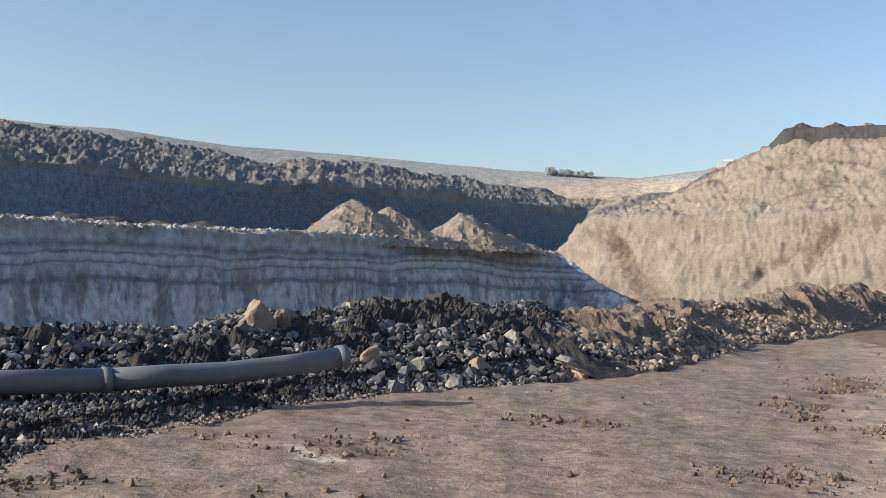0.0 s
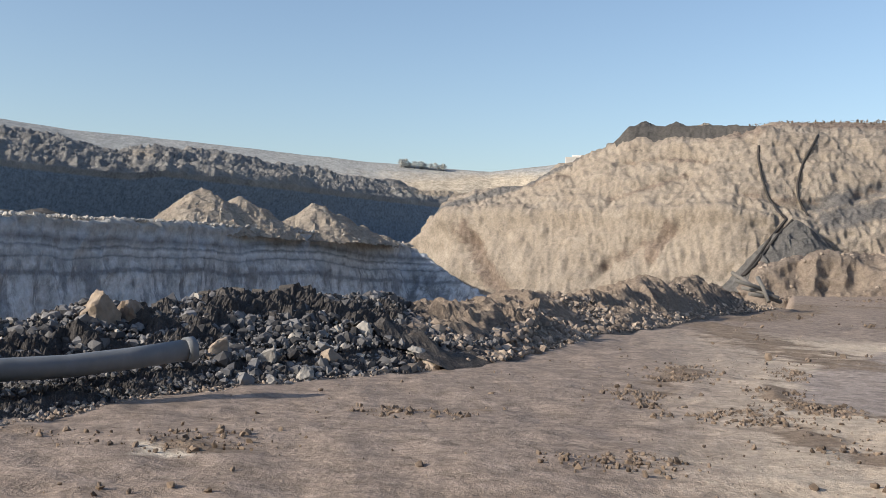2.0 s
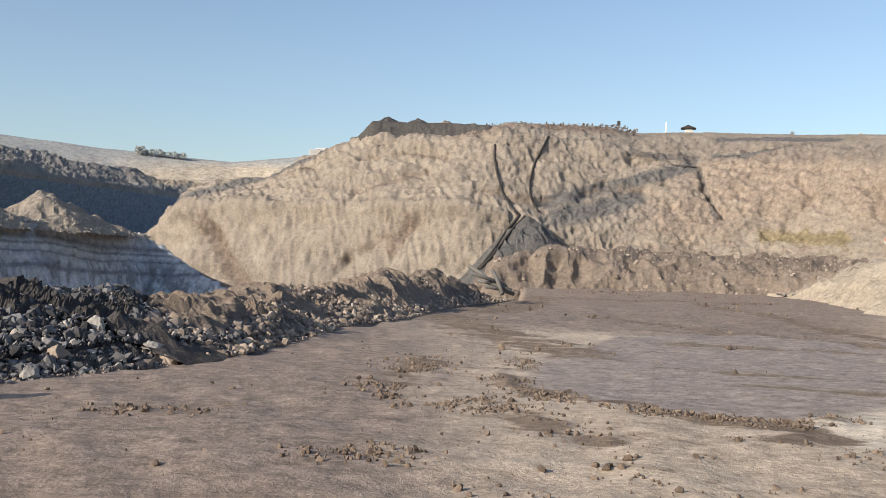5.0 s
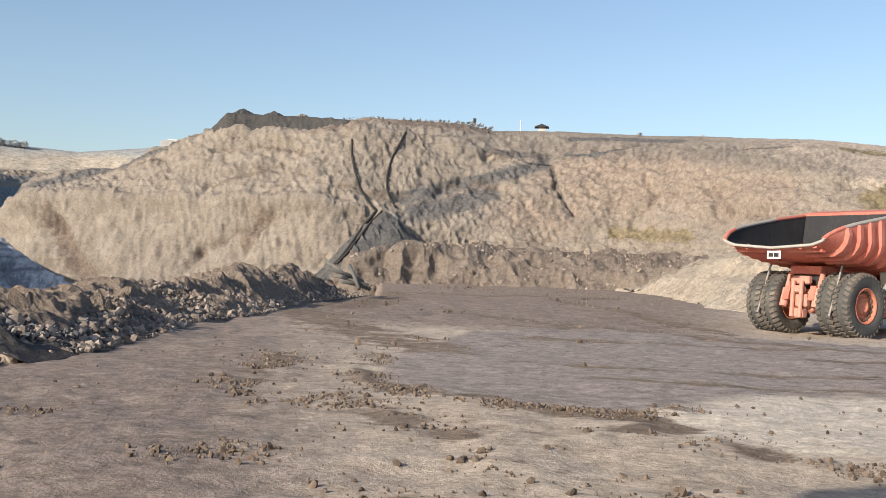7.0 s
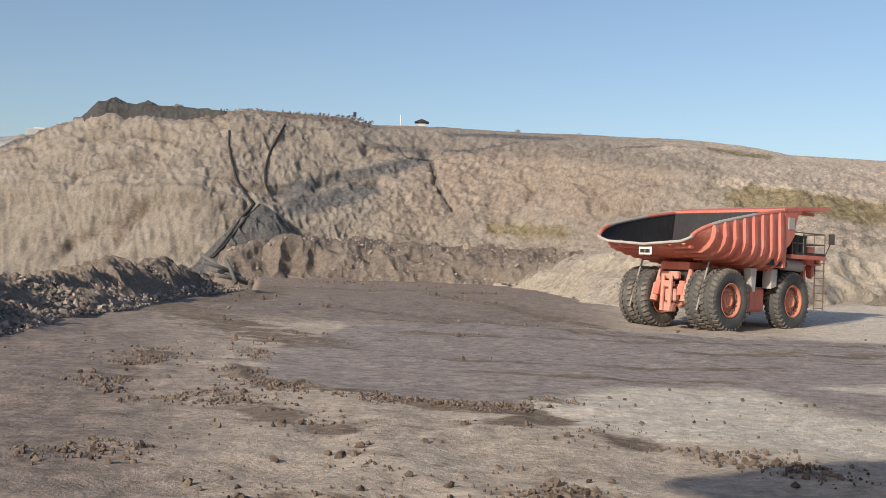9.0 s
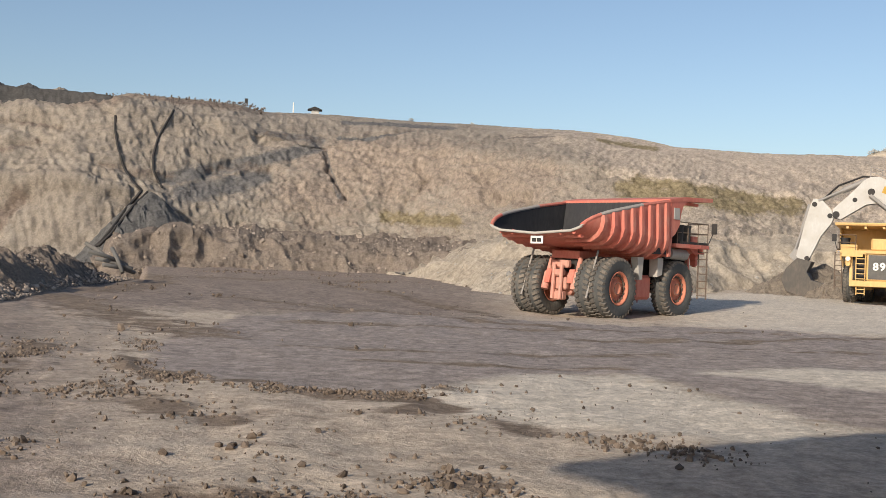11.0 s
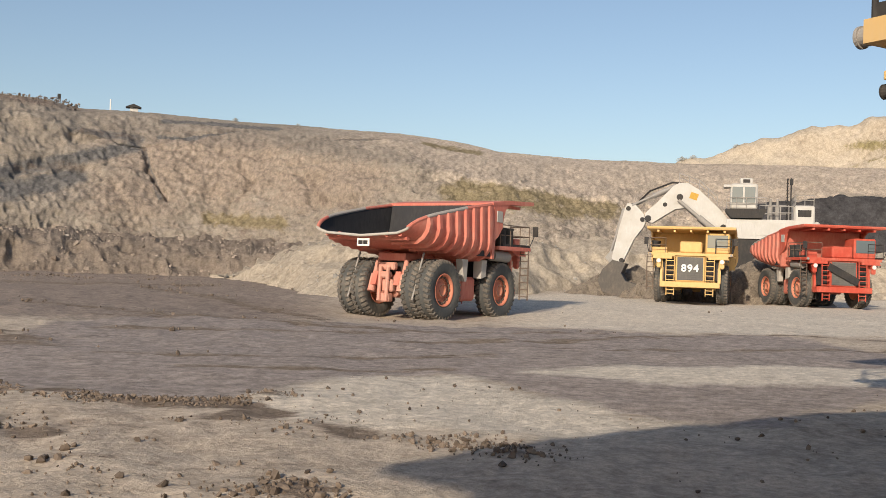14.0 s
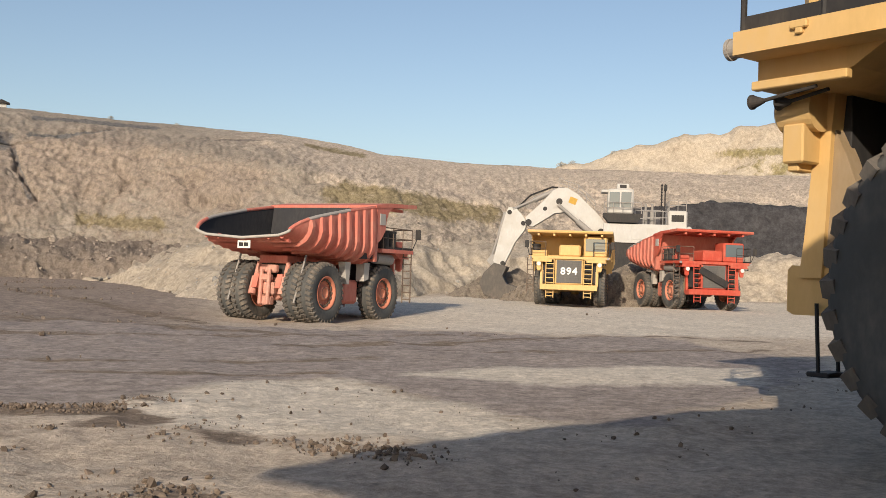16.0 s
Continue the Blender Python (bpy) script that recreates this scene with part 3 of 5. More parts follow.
def prism(bm, outline, y0, y1):
    """A plate cut to an outline of (x, z), from y0 to y1."""
    lo = [bm.verts.new((x, y0, z)) for x, z in outline]
    hi = [bm.verts.new((x, y1, z)) for x, z in outline]
    n = len(outline)
    bm.faces.new(lo)
    bm.faces.new(hi[::-1])
    for i in range(n):
        bm.faces.new((lo[i], hi[i], hi[(i + 1) % n], lo[(i + 1) % n]))
    bmesh.ops.recalc_face_normals(bm, faces=bm.faces)
    return bm


def lathe(bm, profile, n, smooth=True):
    """A ring turned round the y axis from (radius, y) pairs."""
    rings = []
    for k in range(n):
        a = 2 * math.pi * k / n
        rings.append([bm.verts.new((r * math.cos(a), y, r * math.sin(a))) for r, y in profile])
    for k in range(n):
        p, q = rings[k], rings[(k + 1) % n]
        for i in range(len(profile) - 1):
            bm.faces.new((p[i], p[i + 1], q[i + 1], q[i])).smooth = smooth
    bmesh.ops.recalc_face_normals(bm, faces=bm.faces)
    return bm


def fresh():
    return bmesh.new()


# ---- paints and metals ----
def paint(name, colour, dirt=(0.30, 0.25, 0.19), amount=0.5, rough=0.5, size=0.5):
    """Worn machine paint: fading, dust that lies on it in patches, scratches."""
    m, nt, b = tree_of(name, rough)
    at = nt.nodes.new("ShaderNodeTexCoord").outputs["Object"]
    n1, n2 = noise_of(nt, at, size * 2.5, 5, 0.6), noise_of(nt, at, size * 0.3, 6, 0.7, (1, 1, 0.35))
    c = mix(nt, n1, tuple(v * 0.78 for v in colour), tuple(min(v * 1.12, 0.95) for v in colour))
    c = mix(nt, mix(nt, 1.0, ramp(nt, n1, (0.4, 0.0), (0.75, amount)), ramp(nt, n2, (0.35, 0.25), (0.65, 1.0)), "MULTIPLY"), c, dirt)
    c = mix(nt, 1.0, c, ramp(nt, n2, (0.2, 0.82), (0.8, 1.14)), "MULTIPLY")
    nt.links.new(c, b.inputs["Base Color"])
    nt.links.new(ramp(nt, n1, (0.3, rough - 0.1), (0.7, min(rough + 0.3, 1))), b.inputs["Roughness"])
    bump(nt, b, n2, 0.15, 0.01)
    return m


RED = paint("faded_red_paint", (0.60, 0.175, 0.13), (0.42, 0.29, 0.23), amount=0.7)
DUST_RED = paint("dusty_salmon_paint", (0.60, 0.27, 0.21), (0.42, 0.34, 0.28), amount=0.85, size=0.25)
RED_BRIGHT = paint("red_paint", (0.53, 0.085, 0.055), (0.4, 0.27, 0.2), amount=0.6)
YELLOW = paint("amber_yellow_paint", (0.70, 0.455, 0.185), (0.36, 0.29, 0.2), amount=0.7)
YELLOW_BRIGHT = paint("bright_yellow_paint", (0.80, 0.52, 0.02), amount=0.15)
ORANGE = paint("orange_rim_paint", (0.64, 0.22, 0.14), amount=0.55)
HUB_OCHRE = paint("ochre_rim_paint", (0.55, 0.27, 0.08), amount=0.45)
WHITE = paint("white_machine_paint", (0.54, 0.535, 0.52), (0.27, 0.235, 0.19), 0.75)
BLACK = paint("black_metal", (0.03, 0.03, 0.032), (0.16, 0.13, 0.1), 0.4, 0.6)
STEEL = paint("worn_steel", (0.30, 0.29, 0.28), (0.3, 0.25, 0.2), 0.5, 0.5)
RAIL = paint("dusty_brown_rail", (0.13, 0.095, 0.075), (0.3, 0.24, 0.18), 0.7, 0.8)
DUST_GREY = paint("dust_covered_steel", (0.40, 0.375, 0.35), (0.3, 0.26, 0.22), 0.6, 0.9, 0.25)
GRILLE = paint("dusty_black_grille", (0.14, 0.138, 0.135), (0.22, 0.19, 0.15), 0.6, 0.7)
LINING = paint("coal_black_lining", (0.035, 0.036, 0.041), (0.09, 0.085, 0.08), 0.5, 0.7)
DUSTY = paint("mud_caked_paint", (0.34, 0.25, 0.15), (0.27, 0.22, 0.17), 0.9, 0.9, 0.25)
PALE_FLAP = paint("pale_grey_plate", (0.45, 0.43, 0.40), (0.3, 0.26, 0.2), 0.4, 0.7)
RUBBER = paint("dusty_tyre_rubber", (0.075, 0.08, 0.082), (0.20, 0.175, 0.145), 0.75, 0.85, 0.35)
TREAD = paint("dusty_tread_rubber", (0.12, 0.11, 0.10), (0.27, 0.23, 0.185), 0.85, 0.9, 0.3)
HOSE = paint("black_hose", (0.035, 0.034, 0.034), (0.12, 0.1, 0.09), 0.5, 0.6)
PIPE = paint("grey_plastic_pipe", (0.15, 0.17, 0.195), (0.25, 0.22, 0.19), 0.22, 0.25, 0.8)
LAMP = paint("lamp_lens", (0.75, 0.74, 0.70), amount=0.2, rough=0.2)
SIGN = paint("white_plate", (0.8, 0.79, 0.76), amount=0.1)


def glass_material():
    m, nt, b = tree_of("cab_glass", 0.06)
    b.inputs["Base Color"].default_value = (0.10, 0.13, 0.15, 1)
    b.inputs["Specular IOR Level"].default_value = 0.9
    return m


GLASS = glass_material()


# ---- haul truck: x ahead, y to its left, origin on the ground under the rear axle ----
TYRE_R = 1.35
TYRE_PROFILE = [(0.68, -0.24), (0.72, -0.31), (0.9, -0.37), (1.1, -0.385), (1.22, -0.36), (1.28, -0.30), (1.285, -0.1), (1.29, 0.0), (1.285, 0.1),
                (1.28, 0.30), (1.22, 0.36), (1.1, 0.385), (0.9, 0.37), (0.72, 0.31), (0.68, 0.24)]


def tyre_mesh():
    bm = lathe(fresh(), TYRE_PROFILE, 56)
    return bm


def lug_mesh():
    """The tread: two rows of slanted blocks and a third of narrow ones over the middle."""
    bm, count = fresh(), 34
    for k in range(count):
        for side in (-1, 1):
            a = 2 * math.pi * (k + (0.5 if side > 0 else 0)) / count
            turn = Matrix.Rotation(-a, 4, "Y") @ Matrix.Translation((1.29, side * 0.24, 0)) @ Matrix.Rotation(side * 0.35, 4, "X")
            r = bmesh.ops.create_cube(bm, size=1.0)
            for v in r["verts"]:
                s = 1.0 if v.co.x < 0 else 0.8
                v.co = Vector((v.co.x * 0.13 - (0.05 if v.co.y * side > 0 else 0), v.co.y * 0.29 * s, v.co.z * 0.165 * s))
            bmesh.ops.transform(bm, matrix=turn, verts=r["verts"])
    return bm


def rim_mesh():
    bm = lathe(fresh(), [(0.70, -0.30), (0.735, -0.33), (0.70, -0.345), (0.66, -0.30), (0.62, -0.16), (0.58, -0.12), (0.40, -0.08), (0.34, -0.14),
                         (0.30, -0.24), (0.22, -0.25), (0.20, -0.2), (0.001, -0.2)], 40)
    lathe(bm, [(0.70, 0.30), (0.735, 0.33), (0.66, 0.30), (0.6, 0.1), (0.001, 0.1)], 40)
    for k in range(18):
        a = 2 * math.pi * k / 18
        rod(bm, (0.52 * math.cos(a), -0.08, 0.52 * math.sin(a)), (0.52 * math.cos(a), -0.15, 0.52 * math.sin(a)), 0.035, 6)
    return bm


def clamp_mesh():
    """The ring of wedge clamps inside the rim."""
    bm = lathe(fresh(), [(0.60, -0.16), (0.60, -0.2), (0.55, -0.2), (0.55, -0.15)], 36)
    for k in range(16):
        a = 2 * math.pi * k / 16
        box(bm, 0.52, 0.63, -0.235, -0.17, -0.055, 0.055, 0.015)
        bmesh.ops.transform(bm, matrix=Matrix.Rotation(a, 4, "Y"), verts=bm.verts[-24:])
    for k in range(28):
        a = 2 * math.pi * k / 28
        rod(bm, (0.245 * math.cos(a), -0.24, 0.245 * math.sin(a)), (0.245 * math.cos(a), -0.275, 0.245 * math.sin(a)), 0.014, 6)
    return bm


SHARED = {}


def shared(name, make, material, parent, at=None, label=""):
    """A part whose mesh is made once for each material."""
    key = (name, material.name)
    if key not in SHARED:
        ob = part(name, make(), material, parent, label)
        SHARED[key] = ob.data
    else:
        ob = new(name, SHARED[key])
        ob.parent = parent
        if label:
            ob["label"] = label
    if at is not None:
        ob.matrix_local = at
    return ob


def wheel(truck, x, y, rim_paint, flip):
    m = pose(x, y, TYRE_R, 0, 0, 180 if flip else 0)
    t = shared("tyre", tyre_mesh, RUBBER, truck, m, "dusty black rubber tyre")
    shared("tread", lug_mesh, TREAD, t)
    shared("rim", rim_mesh, rim_paint, t, label="painted steel rim")
    shared("clamp_ring", clamp_mesh, RAIL, t)


BED_STATIONS = [  # x, floor, half width, brow
    (-2.85, 3.34, 2.34, 3.50), (-2.65, 3.29, 2.44, 3.67), (-2.35, 3.22, 2.53, 3.83), (-1.9, 3.12, 2.62, 3.99), (-1.4, 3.01, 2.68, 4.12), (-0.6, 2.87, 2.73, 4.28), (1.0, 2.67, 2.78, 4.57), (3.3, 2.45, 2.8, 4.9)]


def bed_profile(floor, w, brow, out):
    """Half of the cross-section mirrored: an upright side, a rounded knee, a floor that sags to the middle."""
    t = 0.1 if out else 0.0
    knee = min(0.62, (brow - floor) * 0.8)
    half = [(w + t, brow), (w + t, floor + knee), (w - 0.06 + 0.9 * t, floor + 0.55 * knee), (w - 0.22 + 0.7 * t, floor + 0.2 * knee - 0.3 * t), (w - 0.5 + 0.3 * t, floor - t)]
    return half + [(0, floor - 0.12 - t)] + [(-y, z) for y, z in half[::-1]]


def bed_mesh(out):
    bm = fresh()
    rows = []
    for x, floor, w, brow in BED_STATIONS:
        rows.append([bm.verts.new((x, y, z)) for y, z in bed_profile(floor, w, brow, out)])
    for a, b in zip(rows, rows[1:]):
        for i in range(len(a) - 1):
            bm.faces.new((a[i], a[i + 1], b[i + 1], b[i])).smooth = True
    if out:
        x, floor, w, brow = BED_STATIONS[0]
        rod(bm, (x + 0.5, -2.1, floor - 0.24), (x + 0.5, 2.1, floor - 0.24), 0.12, 8)
        for side in (1, -1):     # stiffeners under the tail
            rod(bm, (x + 0.1, side * 1.3, floor - 0.12), (0.4, side * 0.7, 2.55), 0.12, 6)
            rod(bm, (x + 0.1, side * 1.95, floor - 0.1), (-0.9, side * 1.5, 2.85), 0.1, 6)
        box(bm, -0.6, 3.3, -0.75, 0.75, 2.15, 2.5)
    return bm


def tail_edge_mesh():
    """The worn bar round the tail's lip and corners."""
    bm = fresh()
    x, floor, w, brow = BED_STATIONS[0]
    ring = bed_profile(floor, w, brow, True)
    for a, b in zip(ring, ring[1:]):
        rod(bm, (x, a[0], a[1] + 0.04), (x, b[0], b[1] + 0.04), 0.06, 8)
    return bm


def brow_mesh(side, first, last):
    """The rolled top edge of a side between two stations."""
    bm = fresh()
    run = BED_STATIONS[first:last + 1]
    for (xa, _, wa, ba), (xb, _, wb, bb) in zip(run, run[1:]):
        rod(bm, (xa, side * (wa + 0.05), ba), (xb, side * (wb + 0.05), bb), 0.085, 8)
    return bm


def rib_mesh(x, side):
    bm = fresh()
    xs, fl, ws, br = (np.array(v) for v in zip(*BED_STATIONS))
    floor, w, brow = (float(np.interp(x, xs, v)) for v in (fl, ws, br))
    knee = min(0.62, (brow - floor) * 0.8)
    line = [(w + 0.1, brow - 0.05), (w + 0.1, floor + knee), (w + 0.03, floor + 0.55 * knee), (w - 0.15, floor + 0.2 * knee - 0.03), (w - 0.47, floor - 0.1), (0.9, floor - 0.19)]
    half, inner, outer = 0.17, [], []
    for n, (y, z) in enumerate(line):
        k = 0.13 if 0 < n < 5 else 0.08
        dy, dz = ((1, 0), (1, -0.1), (0.9, -0.4), (0.65, -0.75), (0.3, -0.95), (0, -1))[n]
        inner.append([bm.verts.new((x + s * half, side * (y - 0.03 * dy), z - 0.03 * dz)) for s in (-1, 1)])
        outer.append([bm.verts.new((x + s * half * 0.6, side * (y + k * dy), z + k * dz)) for s in (-1, 1)])
    for i in range(5):
        bm.faces.new((outer[i][0], outer[i][1], outer[i + 1][1], outer[i + 1][0]))
        bm.faces.new((inner[i][0], outer[i][0], outer[i + 1][0], inner[i + 1][0]))
        bm.faces.new((outer[i][1], inner[i][1], inner[i + 1][1], outer[i + 1][1]))
    bm.faces.new((inner[0][0], inner[0][1], outer[0][1], outer[0][0]))
    bmesh.ops.recalc_face_normals(bm, faces=bm.faces)
    return bm


def railing(parent, points, height, material, r=0.025, name="handrail"):
    """A bent top rail with its lower rail and each post as parts."""
    pts = [Vector(p) for p in points]
    bars = []
    for h in (height, height * 0.52):
        bm = fresh()
        for a, b in zip(pts, pts[1:]):
            rod(bm, a + Vector((0, 0, h)), b + Vector((0, 0, h)), r, 6)
        bars.append(bm)
    top = part(name, bars[0], material, parent)
    part("lower_rail", bars[1], material, top)
    for a, b in zip(pts, pts[1:]):
        count = max(1, round((b - a).length / 0.9))
        for k in range(count + (b is pts[-1])):
            p = a.lerp(b, k / count)
            part("post", rod(fresh(), p, p + Vector((0, 0, height)), r, 6), material, top)
    return top


def stair(bm, x, y, z0, z1, half, steps, slope=0.0):
    for s in (-1, 1):
        rod(bm, (x, y + s * half, z0), (x - slope, y + s * half, z1), 0.035, 6)
    for k in range(steps):
        w = (k + 0.5) / steps
        box(bm, x - slope * w - 0.09, x - slope * w + 0.09, y - half, y + half, z0 + (z1 - z0) * w - 0.025, z0 + (z1 - z0) * w + 0.025, 0.0)
    return bm


def haul_truck(label, coat, canopy_coat, rim_paint, bed_coat, number="", lift=0.0, bars=True, floor=3.45, front=7.05):
    t = empty("haul_truck", label, "dump truck", "haul trucks")
    for x, y, flip in ((0, -2.12, False), (0, -1.36, False), (0, 1.36, True), (0, 2.12, True), (4.95, -2.1, False), (4.95, 2.1, True)):
        wheel(t, x, y, rim_paint, flip)
    for side in (-1, 1):
        part("frame_rail", prism(fresh(), [(-1.1, 1.5), (-0.9, 2.1), (3.8, 2.1), (4.4, 1.7), (6.6, 1.6), (6.6, 1.1), (3.8, 1.1), (0.6, 1.35)], side * 0.62 - 0.14, side * 0.62 + 0.14), coat, t)
        part("suspension_cylinder", rod(rod(fresh(), (-1.0, side * 0.78, 1.2), (-0.75, side * 0.78, 1.95), 0.17, 14), (-0.75, side * 0.78, 1.9), (-0.5, side * 0.78, 2.6), 0.11, 14), DUST_RED if coat is RED else coat, t)
        part("front_strut", rod(fresh(), (4.95, side * 1.5, 1.1), (4.8, side * 1.3, 3.0), 0.22, 14), coat, t)
        part("rock_ejector", rod(box(fresh(), -0.06, 0.06, side * 1.74 - 0.035, side * 1.74 + 0.035, 0.95, 1.2), (-0.62, side * 1.74, 2.95), (-1.42, side * 1.74, 0.9), 0.045, 6), STEEL, t, "thin steel rod between paired tyres")
        part("mud_flap", prism(fresh(), [(1.55, 2.75), (2.05, 2.75), (1.95, 1.75), (1.75, 1.75)], side * 2.3 - 0.04, side * 2.3 + 0.3 * -side), PALE_FLAP, t, "pale grey mudguard plate")
        part("mud_flap", prism(fresh(), [(3.15, 2.75), (3.62, 2.75), (3.55, 2.0), (3.15, 1.9)], side * 2.35 - 0.04, side * 2.35 + 0.4 * -side), PALE_FLAP, t, "pale grey mudguard plate")
    axle = rod(fresh(), (0, -1.0, TYRE_R), (0, 1.0, TYRE_R), 0.42, 20)
    box(axle, -0.7, 0.4, -0.42, 0.42, 0.95, 1.95, 0.12)
    for x0, x1, half, z0, z1 in ((-1.15, -0.8, 0.3, 0.75, 1.15), (-1.05, -0.75, 0.4, 1.2, 1.75), (-1.2, -0.85, 0.26, 1.8, 2.1), (-1.0, -0.7, 0.45, 2.15, 2.5)):
        box(axle, x0, x1, -half, half, z0, z1, 0.06)
    for y in (-0.2, 0.2):
        rod(axle, (-1.2, y, 0.8), (-1.1, y, 2.3), 0.09, 8)
    for k in range(10):
        a = 2 * math.pi * k / 10
        rod(axle, (-0.72, 0.3 * math.cos(a), 1.4 + 0.3 * math.sin(a)), (-0.66, 0.3 * math.cos(a), 1.4 + 0.3 * math.sin(a)), 0.03, 6)
    part("rear_axle", axle, DUST_RED if coat is RED else coat, t, "dusty rear axle casing")
    part("fuel_tank", box(fresh(), 2.0, 3.3, -2.0, -0.85, 0.85, 1.95, 0.12), bed_coat, t)
    part("hydraulic_tank", box(fresh(), 2.1, 3.2, 0.85, 1.9, 0.95, 1.9, 0.12), bed_coat, t)
    part("front_axle", rod(fresh(), (4.95, -1.8, TYRE_R), (4.95, 1.8, TYRE_R), 0.2, 12), BLACK, t)

    # body
    bed = part("dump_bed", bed_mesh(True), bed_coat, t)
    part("bed_lining", bed_mesh(False), LINING, bed, "coal-black worn steel lining")
    for side in (-1, 1):
        for k in range(8):
            part("rib", rib_mesh(-1.75 + 0.66 * k, side), bed_coat, bed)
        part("brow_bar", brow_mesh(side, 0, 3), bed_coat, bed)
        part("brow_bar", brow_mesh(side, 3, 6), DUST_GREY, bed, "dust-covered top edge of bed")
        part("brow_bar", brow_mesh(side, 6, 7), bed_coat, bed)
    part("tail_edge", tail_edge_mesh(), PALE_FLAP, bed, "bare grey worn tail edge")
    part("headboard", prism(fresh(), [(3.25, 2.4), (3.42, 2.4), (3.75, 5.0), (3.2, 4.9)], -2.86, 2.86), bed_coat, bed)
    part("headboard_lining", prism(fresh(), [(2.2, 2.5), (3.24, 2.5), (3.19, 4.86), (3.1, 4.86), (2.9, 3.6)], -2.76, 2.76), LINING, bed, "dusty grey lining of headboard")
    brim = prism(fresh(), [(3.1, 4.86), (3.1, 4.98), (4.4, 5.16), (6.95, 5.26), (7.0, 5.18), (6.95, 5.08), (4.6, 4.98)], -2.95, 2.95)
    for y in (-2.2, -1.1, 0, 1.1, 2.2):
        box(brim, 4.2, 6.85, y - 0.07, y + 0.07, 4.88, 5.02, 0.0)
    part("canopy", brim, canopy_coat, bed)
    for side in (-1, 1):
        g = prism(fresh(), [(3.25, 4.92), (4.75, 5.0), (4.3, 4.7), (4.12, 4.3), (4.05, 3.85), (3.7, 3.45), (3.3, 3.2)], side * 2.86 - 0.06, side * 2.86 + 0.06)
        part("gusset", g, canopy_coat, bed)
        part("gusset_recess", box(fresh(), 3.5, 4.0, side * 2.93 - 0.02, side * 2.93 + 0.02, 4.1, 4.62, 0.01), PALE_FLAP, bed, "pale square panel in the gusset")
    bed.location.z = lift
    part("bed_pad", box(fresh(), -0.4, 3.2, -0.7, 0.7, 2.0, 2.2 + lift, 0.03), BLACK, t)

    # nose, deck and cab
    part("deck", prism(fresh(), [(4.0, floor - 0.18), (4.0, floor), (front, floor), (front, floor - 0.18)], -2.8, 2.8), coat, t)
    for side in (-1, 1):
        low = floor - 0.41
        part("fender", prism(fresh(), [(5.75, floor - 0.18), (front - 0.02, floor - 0.18), (front - 0.02, low), (6.25, low), (6.0, low + 0.08)], side * 2.5, side * 1.2), coat, t)
        part("fender_lip", box(fresh(), 6.02, front, min(side * 2.48, side * 2.56), max(side * 2.48, side * 2.56), low - 0.01, low + 0.06, 0.008), coat, t)
        pod = part("headlight_pod", rod(fresh(), (front - 0.33, side * 2.1, low - 0.14), (front - 0.02, side * 2.1, low - 0.14), 0.17, 24), coat, t)
        part("headlight", rod(fresh(), (front - 0.03, side * 2.1, low - 0.14), (front + 0.01, side * 2.1, low - 0.14), 0.14, 20), LAMP, pod, "round clear headlight")
        part("lamp_bracket", box(fresh(), front - 0.27, front - 0.08, side * 2.1 - 0.15, side * 2.1 + 0.15, low - 0.56, low - 0.25, 0.015), coat, pod)
        part("bracket_foot", box(fresh(), front - 0.2, front - 0.1, side * 2.1 - 0.1, side * 2.1 + 0.1, low - 0.62, low - 0.55, 0.01), coat, pod)
        part("marker_lamp", rod(rod(fresh(), (front - 0.01, side * 2.68, floor - 0.1), (front + 0.1, side * 2.68, floor - 0.1), 0.075, 18), (front + 0.09, side * 2.68, floor - 0.1), (front + 0.12, side * 2.68, floor - 0.1), 0.088, 18), STEEL, t, "round grey marker lamp")
        part("pillar", prism(fresh(), [(6.44, low + 0.02), (6.57, low + 0.02), (6.61, 2.56), (6.69, 1.71), (6.73, 1.4), (6.53, 1.4), (6.5, 1.9), (6.47, 2.56)], side * 1.86, side * 2.02), coat, t)
        part("dusty_panel", prism(fresh(), [(6.48, 2.6), (6.36, 2.36), (6.26, 2.1), (6.12, 1.7), (5.98, 1.3), (6.6, 1.3), (6.6, 1.7)], side * 1.8, side * 1.97), DUSTY, t, "mud-caked panel in front of wheel")
        part("arch_liner", box(fresh(), 6.4, 6.5, min(side * 0.96, side * 1.85), max(side * 0.96, side * 1.85), 1.6, low, 0.01), BLACK, t, "dark dusty liner of the wheel arch")
        part("toe_board", box(fresh(), 4.4, front - 0.06, side * 2.74 - 0.012, side * 2.74 + 0.012, floor, floor + 0.12, 0.004), BLACK, t)
        for x in (6.25, 5.3):
            part("rail_clamp", box(box(fresh(), x - 0.07, x + 0.07, side * 2.8 - 0.02, side * 2.8 + 0.035, floor - 0.07, floor - 0.01, 0.008), x - 0.03, x + 0.03, side * 2.8 - 0.02, side * 2.8 + 0.03, floor - 0.11, floor - 0.02, 0.008), coat, t)
        part("foot_step", rod(rod(box(fresh(), 6.42, 6.62, side * 1.9 - 0.16, side * 1.9 + 0.16, 0.62, 0.66, 0.01), (6.52, side * 1.9 - 0.14, 0.64), (6.55, side * 1.9 - 0.14, 1.2), 0.018, 6), (6.52, side * 1.9 + 0.14, 0.64), (6.55, side * 1.9 + 0.14, 1.2), 0.018, 6), BLACK, t, "thin hanging black foot step")
        if front > 7:
            part("stair", stair(fresh(), 7.05, side * 1.32, 1.45, 3.4, 0.28, 6, 0.1), coat, t)
            part("ladder", stair(fresh(), 7.0, side * 1.3, 0.55, 1.05, 0.25, 2), coat, t)
